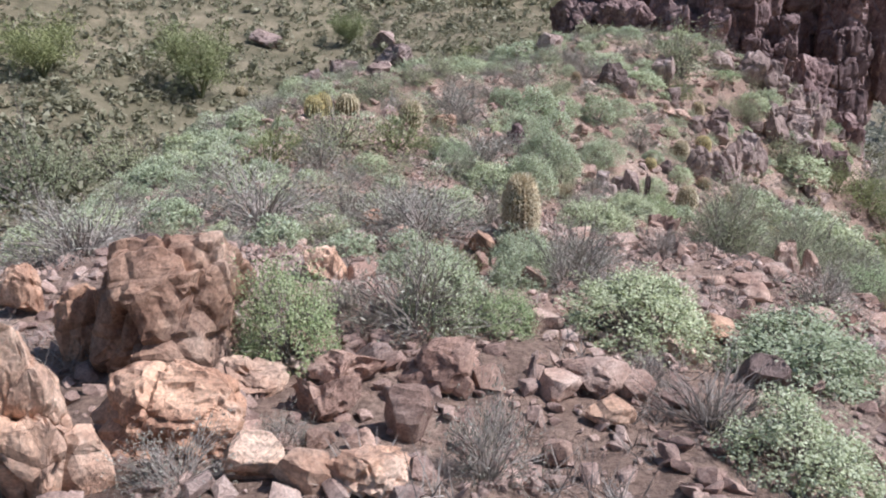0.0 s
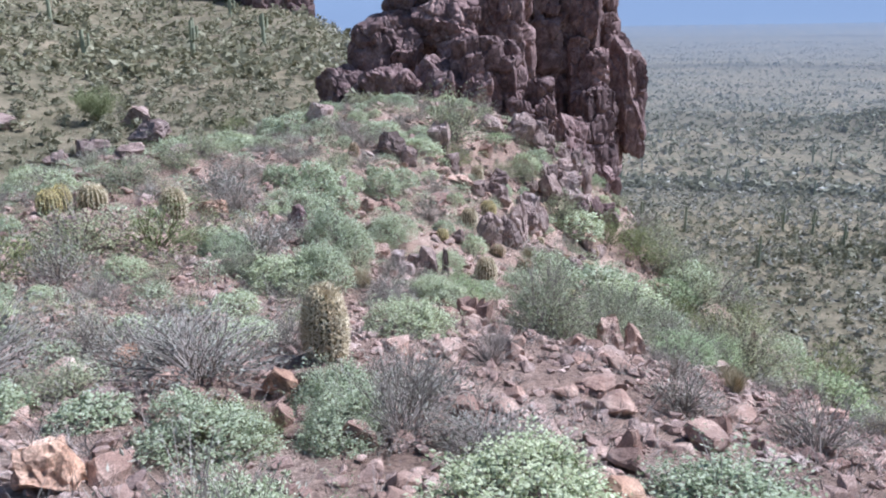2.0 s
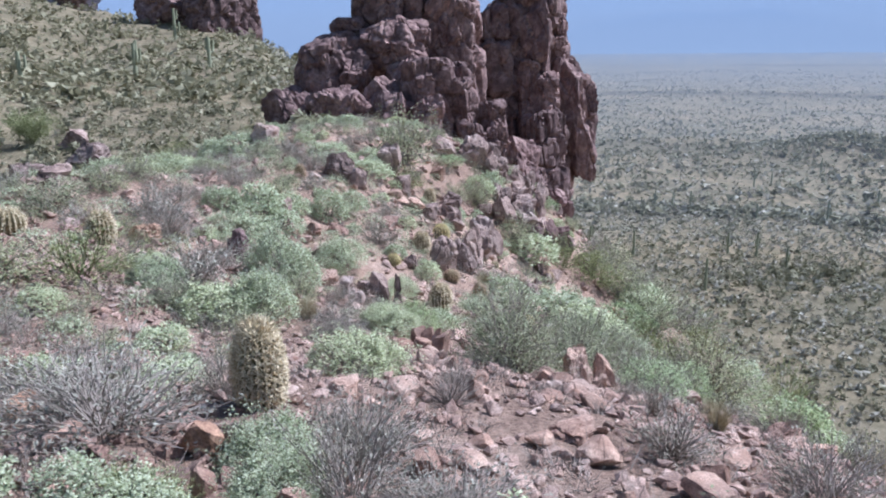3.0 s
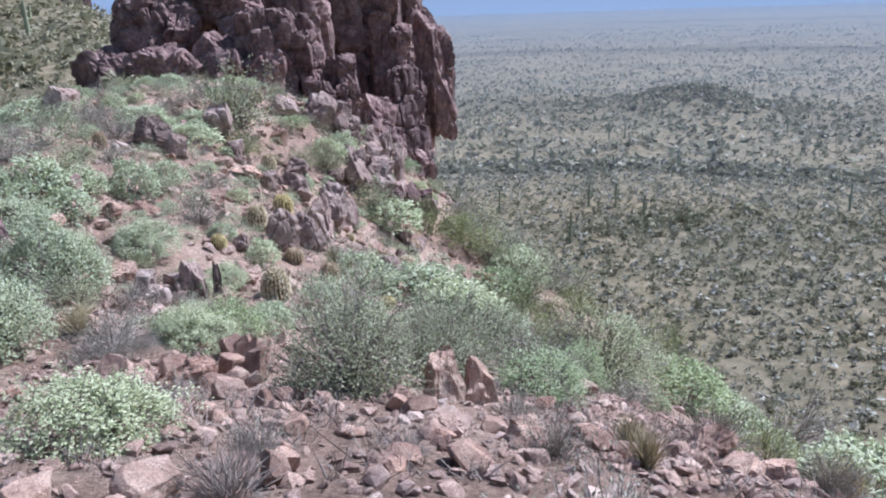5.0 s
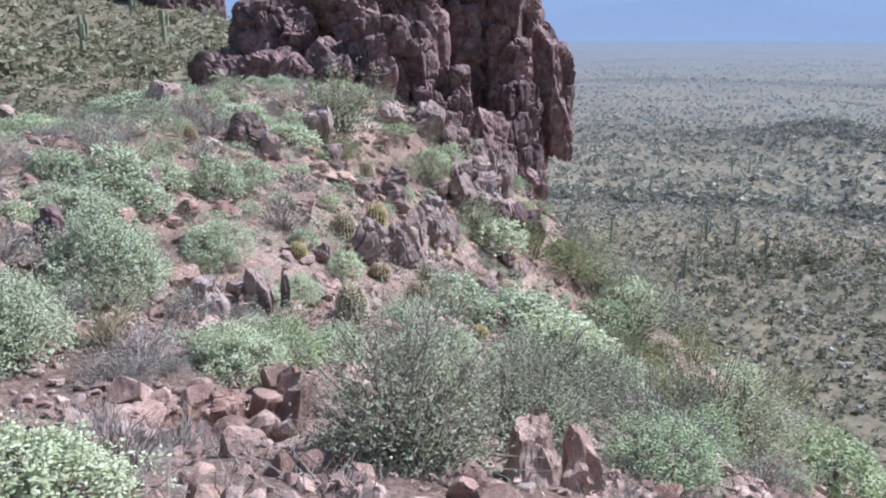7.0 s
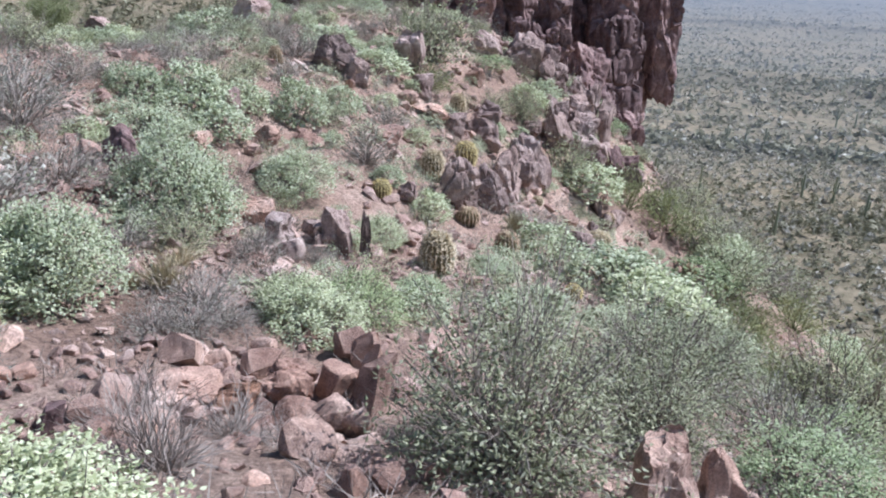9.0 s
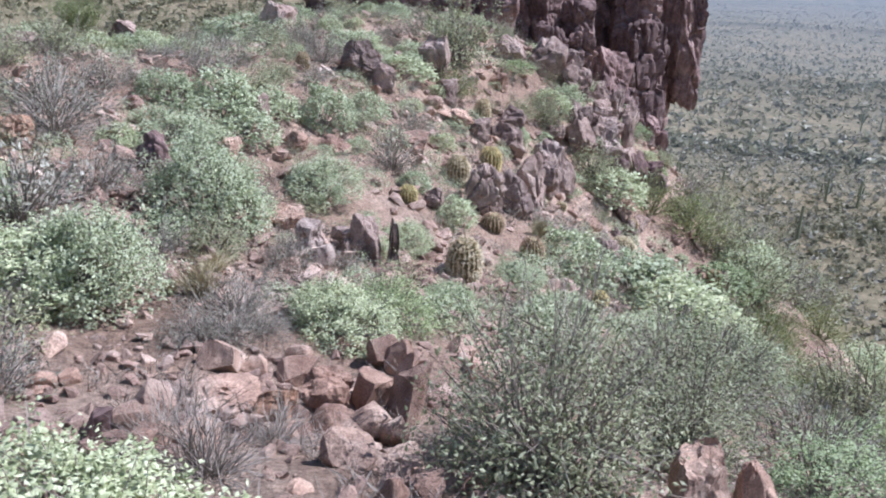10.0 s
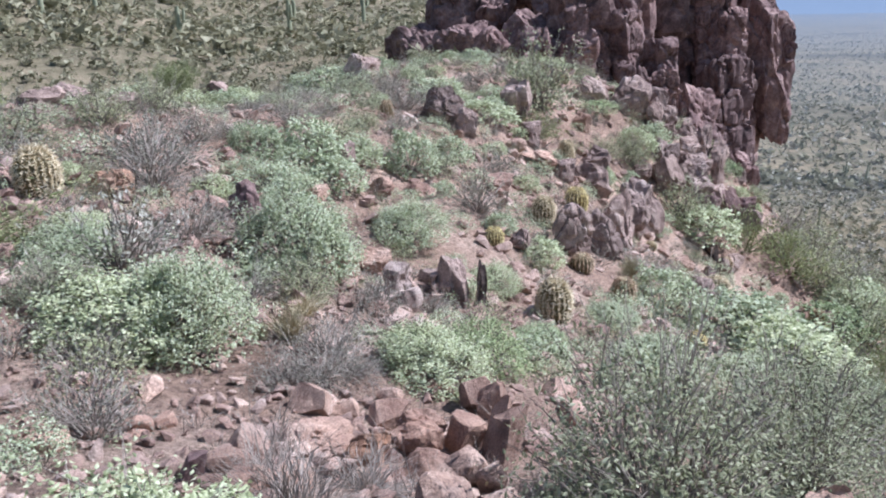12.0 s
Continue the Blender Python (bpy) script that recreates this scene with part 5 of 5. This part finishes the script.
scrub(24000, far_plain, 0.8, 2.6, 97, "plain_scrub", "dark olive scrub dotted over the wide plain", SCRUB, 4)
scrub(14000, far_plain, 0.6, 2.4, 98, "plain_brush", "pale grey brush on the wide plain", ASH, 3)


def clump(cx, cy, rx, ry, n):
    def pick(rng, _):
        return cx + rx * rng.normal(size=n), cy + ry * rng.normal(size=n)

    return pick


scrub(1, clump(240, 226, 17, 19, 500), 1.5, 3.5, 101, "thicket", "dark scrub thicket on a low knoll of the plain", SCRUB, 8)
scrub(1, clump(106, 107, 10, 4, 160), 1.0, 2.6, 102, "thicket", "dark line of scrub along a wash in the plain", SCRUB, 12)


# ---- trees, tall cacti and grass ----
def palo_verde(x, y, h, w, seed):
    """A small tree: forking green limbs under an airy crown of fine twiglets."""
    rng = np.random.default_rng(seed)
    ob = thing("palo_verde_tree", "airy yellow-green palo verde tree on the slope", "tree", "palo verde trees")
    limbs, tips = [], []
    for i in range(9):
        a = 6.28 * i / 9 + rng.normal() * 0.3
        end = np.array([0.36 * w * math.cos(a), 0.36 * w * math.sin(a), h * rng.uniform(0.55, 0.8)])
        s = np.linspace(0, 1, 6)[:, None]
        line = end * s + np.array([0, 0, 0.12 * h]) * (s * (1 - s)) + rng.normal(size=(6, 3)) * 0.03 * h * s
        limbs.append(line)
        for _ in range(14):
            p = line[rng.integers(2, 6)]
            q = p + rng.normal(size=3) * np.array([0.17 * w, 0.17 * w, 0.13 * h]) + np.array([0, 0, 0.12 * h])
            tips.append((p, q))
    v, f = tubes(np.array(limbs), 0.022 * h, 0.007 * h, 5)
    link_mesh("trunk", v, f, BARK, ob)
    lines = np.array([np.linspace(p, q, 3) for p, q in tips])
    v, f = tubes(lines, 0.006 * h, 0.002 * h)
    crown = link_mesh("crown", v, f, BARK, ob)
    at = np.concatenate([lines[:, 1], lines[:, 2]])
    at = np.repeat(at, 24, 0) + rng.normal(size=(len(at) * 24, 3)) * 0.05 * w
    lv, lf = leaves(at, np.tile(np.array([[0, 0, 0.5]]), (len(at), 1)), 0.05 * w, 0.014 * w, rng, 1.0)
    link_mesh("foliage", lv, lf, YELLOW, crown)
    ob.location = spot(x, y, 0.05)


palo_verde(-15.6, 50.5, 4.6, 4.6, 1)
palo_verde(-23.0, 46.0, 3.2, 4.2, 2)
palo_verde(-8.0, 66.0, 2.6, 3.2, 3)
palo_verde(30.0, 66.0, 3.0, 3.6, 4)


PALE_SKIN = twig_material("pale_green_ribbed_skin", (0.20, 0.21, 0.13), (0.34, 0.35, 0.24))


def saguaro(x, y, h, seed):
    rng = np.random.default_rng(seed)
    ob = thing("saguaro", "tall ribbed green saguaro cactus among the scrub", "cactus", "saguaros")
    line = np.array([[[0, 0, z] for z in np.linspace(-0.2, h, 9)]])
    v, f = tubes(line, 0.26, 0.2, 10)
    link_mesh("trunk", v, f, PALE_SKIN, ob, smooth=True)
    for i in range(rng.integers(0, 3)):
        a, b = rng.uniform(0, 6.28), rng.uniform(0.35, 0.6) * h
        c, s = math.cos(a), math.sin(a)
        arm = np.array([[[0, 0, b], [0.35 * c, 0.35 * s, b], [0.6 * c, 0.6 * s, b + 0.2], [0.65 * c, 0.65 * s, b + 0.8], [0.65 * c, 0.65 * s, b + 1.4]]])
        v, f = tubes(arm, 0.17, 0.14, 8)
        link_mesh("arm", v, f, PALE_SKIN, ob, smooth=True)
    ob.location = spot(x, y)


giants = random.Random(8)
for i in range(22):
    a, r = radians(giants.uniform(-34, 4)), giants.uniform(85, 170)
    saguaro(r * math.sin(a), r * math.cos(a), giants.uniform(2.2, 4.4), i)
for i in range(26):
    a, r = radians(giants.uniform(28, 62)), giants.uniform(130, 330)
    saguaro(r * math.sin(a), r * math.cos(a), giants.uniform(3, 6), 50 + i)


def grass(x, y, w, h, seed):
    rng = np.random.default_rng(seed)
    n = 260
    a, lean = rng.uniform(0, 6.28, n), rng.random(n) ** 0.8
    out = np.stack([np.cos(a) * lean * 0.5 * w / h, np.sin(a) * lean * 0.5 * w / h, np.ones(n)], -1)
    foot = rng.normal(size=(n, 3)) * np.array([0.06 * w, 0.06 * w, 0])
    s = np.linspace(0, 1, 4)[None, :, None]
    lines = foot[:, None] + out[:, None] * s * h * rng.uniform(0.5, 1, (n, 1, 1)) + np.array([0, 0, -0.25 * h]) * (s**2) * lean[:, None, None]
    v, f = tubes(lines, 0.004, 0.0015)
    ob = link_mesh("grass_tuft", v, f, STRAW)
    ob.location = spot(x, y, 0.01)
    tagged(ob, "dry straw-coloured grass tuft between stones", "grass", "grass tufts")


for i, (x, y, w, h) in enumerate(GRASS_SPOTS):
    grass(x, y, w, h, i)


# ---- hazy distance, made of glowing sheets and backdrops ----
def haze_sheet_material(name, colour, share):
    """A glowing see-through sheet that stands in for haze: thickens towards eye level, and thins out again high up."""
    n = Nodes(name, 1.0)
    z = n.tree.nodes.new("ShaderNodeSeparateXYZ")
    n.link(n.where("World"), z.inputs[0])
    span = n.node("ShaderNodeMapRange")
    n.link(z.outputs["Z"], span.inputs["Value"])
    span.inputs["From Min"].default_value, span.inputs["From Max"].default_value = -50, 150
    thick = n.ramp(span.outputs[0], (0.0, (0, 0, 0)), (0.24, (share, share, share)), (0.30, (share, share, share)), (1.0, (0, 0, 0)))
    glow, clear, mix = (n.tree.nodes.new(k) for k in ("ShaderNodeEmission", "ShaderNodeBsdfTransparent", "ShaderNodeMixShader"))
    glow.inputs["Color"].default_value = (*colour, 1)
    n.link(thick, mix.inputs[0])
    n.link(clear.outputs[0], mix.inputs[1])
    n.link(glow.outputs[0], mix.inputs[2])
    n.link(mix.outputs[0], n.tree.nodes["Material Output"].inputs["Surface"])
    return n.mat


def hazed_backdrop_material(name, low, high, top):
    """Self-lit far mountains and air with the haze painted in: paler towards their foot."""
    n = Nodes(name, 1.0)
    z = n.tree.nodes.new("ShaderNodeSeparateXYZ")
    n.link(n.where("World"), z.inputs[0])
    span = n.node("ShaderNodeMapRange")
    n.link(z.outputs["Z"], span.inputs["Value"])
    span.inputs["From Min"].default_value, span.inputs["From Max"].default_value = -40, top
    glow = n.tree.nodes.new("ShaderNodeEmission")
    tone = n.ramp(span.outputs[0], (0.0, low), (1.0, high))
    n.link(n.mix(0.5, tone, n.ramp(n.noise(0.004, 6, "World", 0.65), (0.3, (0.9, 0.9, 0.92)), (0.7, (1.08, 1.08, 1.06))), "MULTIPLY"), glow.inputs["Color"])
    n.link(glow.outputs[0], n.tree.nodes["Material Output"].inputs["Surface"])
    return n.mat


def curtain(radius, low, high, material, label):
    az = np.radians(np.linspace(-70, 110, 160))
    x, y = radius * np.sin(az), radius * np.cos(az)
    v = np.concatenate([np.stack([x, y, low + 0 * x], -1), np.stack([x, y, high + 0 * x], -1)])
    k = np.arange(159)
    tagged(link_mesh("backdrop", v, np.stack([k, k + 1, k + 161, k + 160], -1), material), label, "backdrop", kind="structure")


# emission colour of the sheets that imitate haze
HAZE_GLOW = (0.22, 0.275, 0.36)
ALONG = np.linspace(0, 24, 160)
# five self-lit sheets, one behind another, add the haze by distance
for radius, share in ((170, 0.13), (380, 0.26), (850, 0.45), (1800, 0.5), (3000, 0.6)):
    curtain(radius, -60.0, 150.0, haze_sheet_material("thin_haze", HAZE_GLOW, share), "glowing see-through sheet standing in for thin blue haze over the plain")
# these backdrops glow; their blue tone and pale foot are painted haze
curtain(4300, -120.0, 900.0, hazed_backdrop_material("pale_sky_haze", (0.31, 0.365, 0.44), (0.22, 0.31, 0.46), 300), "glowing backdrop painted as pale blue haze where the plain ends")
curtain(4200, -120.0, 95 + 75 * rough(ALONG, 0 * ALONG, 5) + 25 * rough(ALONG * 2.7, 0 * ALONG, 6), hazed_backdrop_material("blue_far_mountain", (0.30, 0.355, 0.425), (0.175, 0.25, 0.39), 150), "glowing backdrop of a mountain range with pale blue haze painted in")
curtain(3600, -120.0, 18 + 30 * rough(ALONG * 1.3, 0 * ALONG, 15) + 10 * rough(ALONG * 4.1, 0 * ALONG, 16), hazed_backdrop_material("blue_grey_far_hills", (0.27, 0.325, 0.395), (0.225, 0.285, 0.38), 60), "glowing backdrop of low hills where the plain ends, blue-grey haze painted in")

# only the placed plants stay
for models in (*KINDS.values(), *FAR_KINDS.values(), BARRELS.values()):
    for model in models:
        for o in (*model.children_recursive, model):
            bpy.data.objects.remove(o)
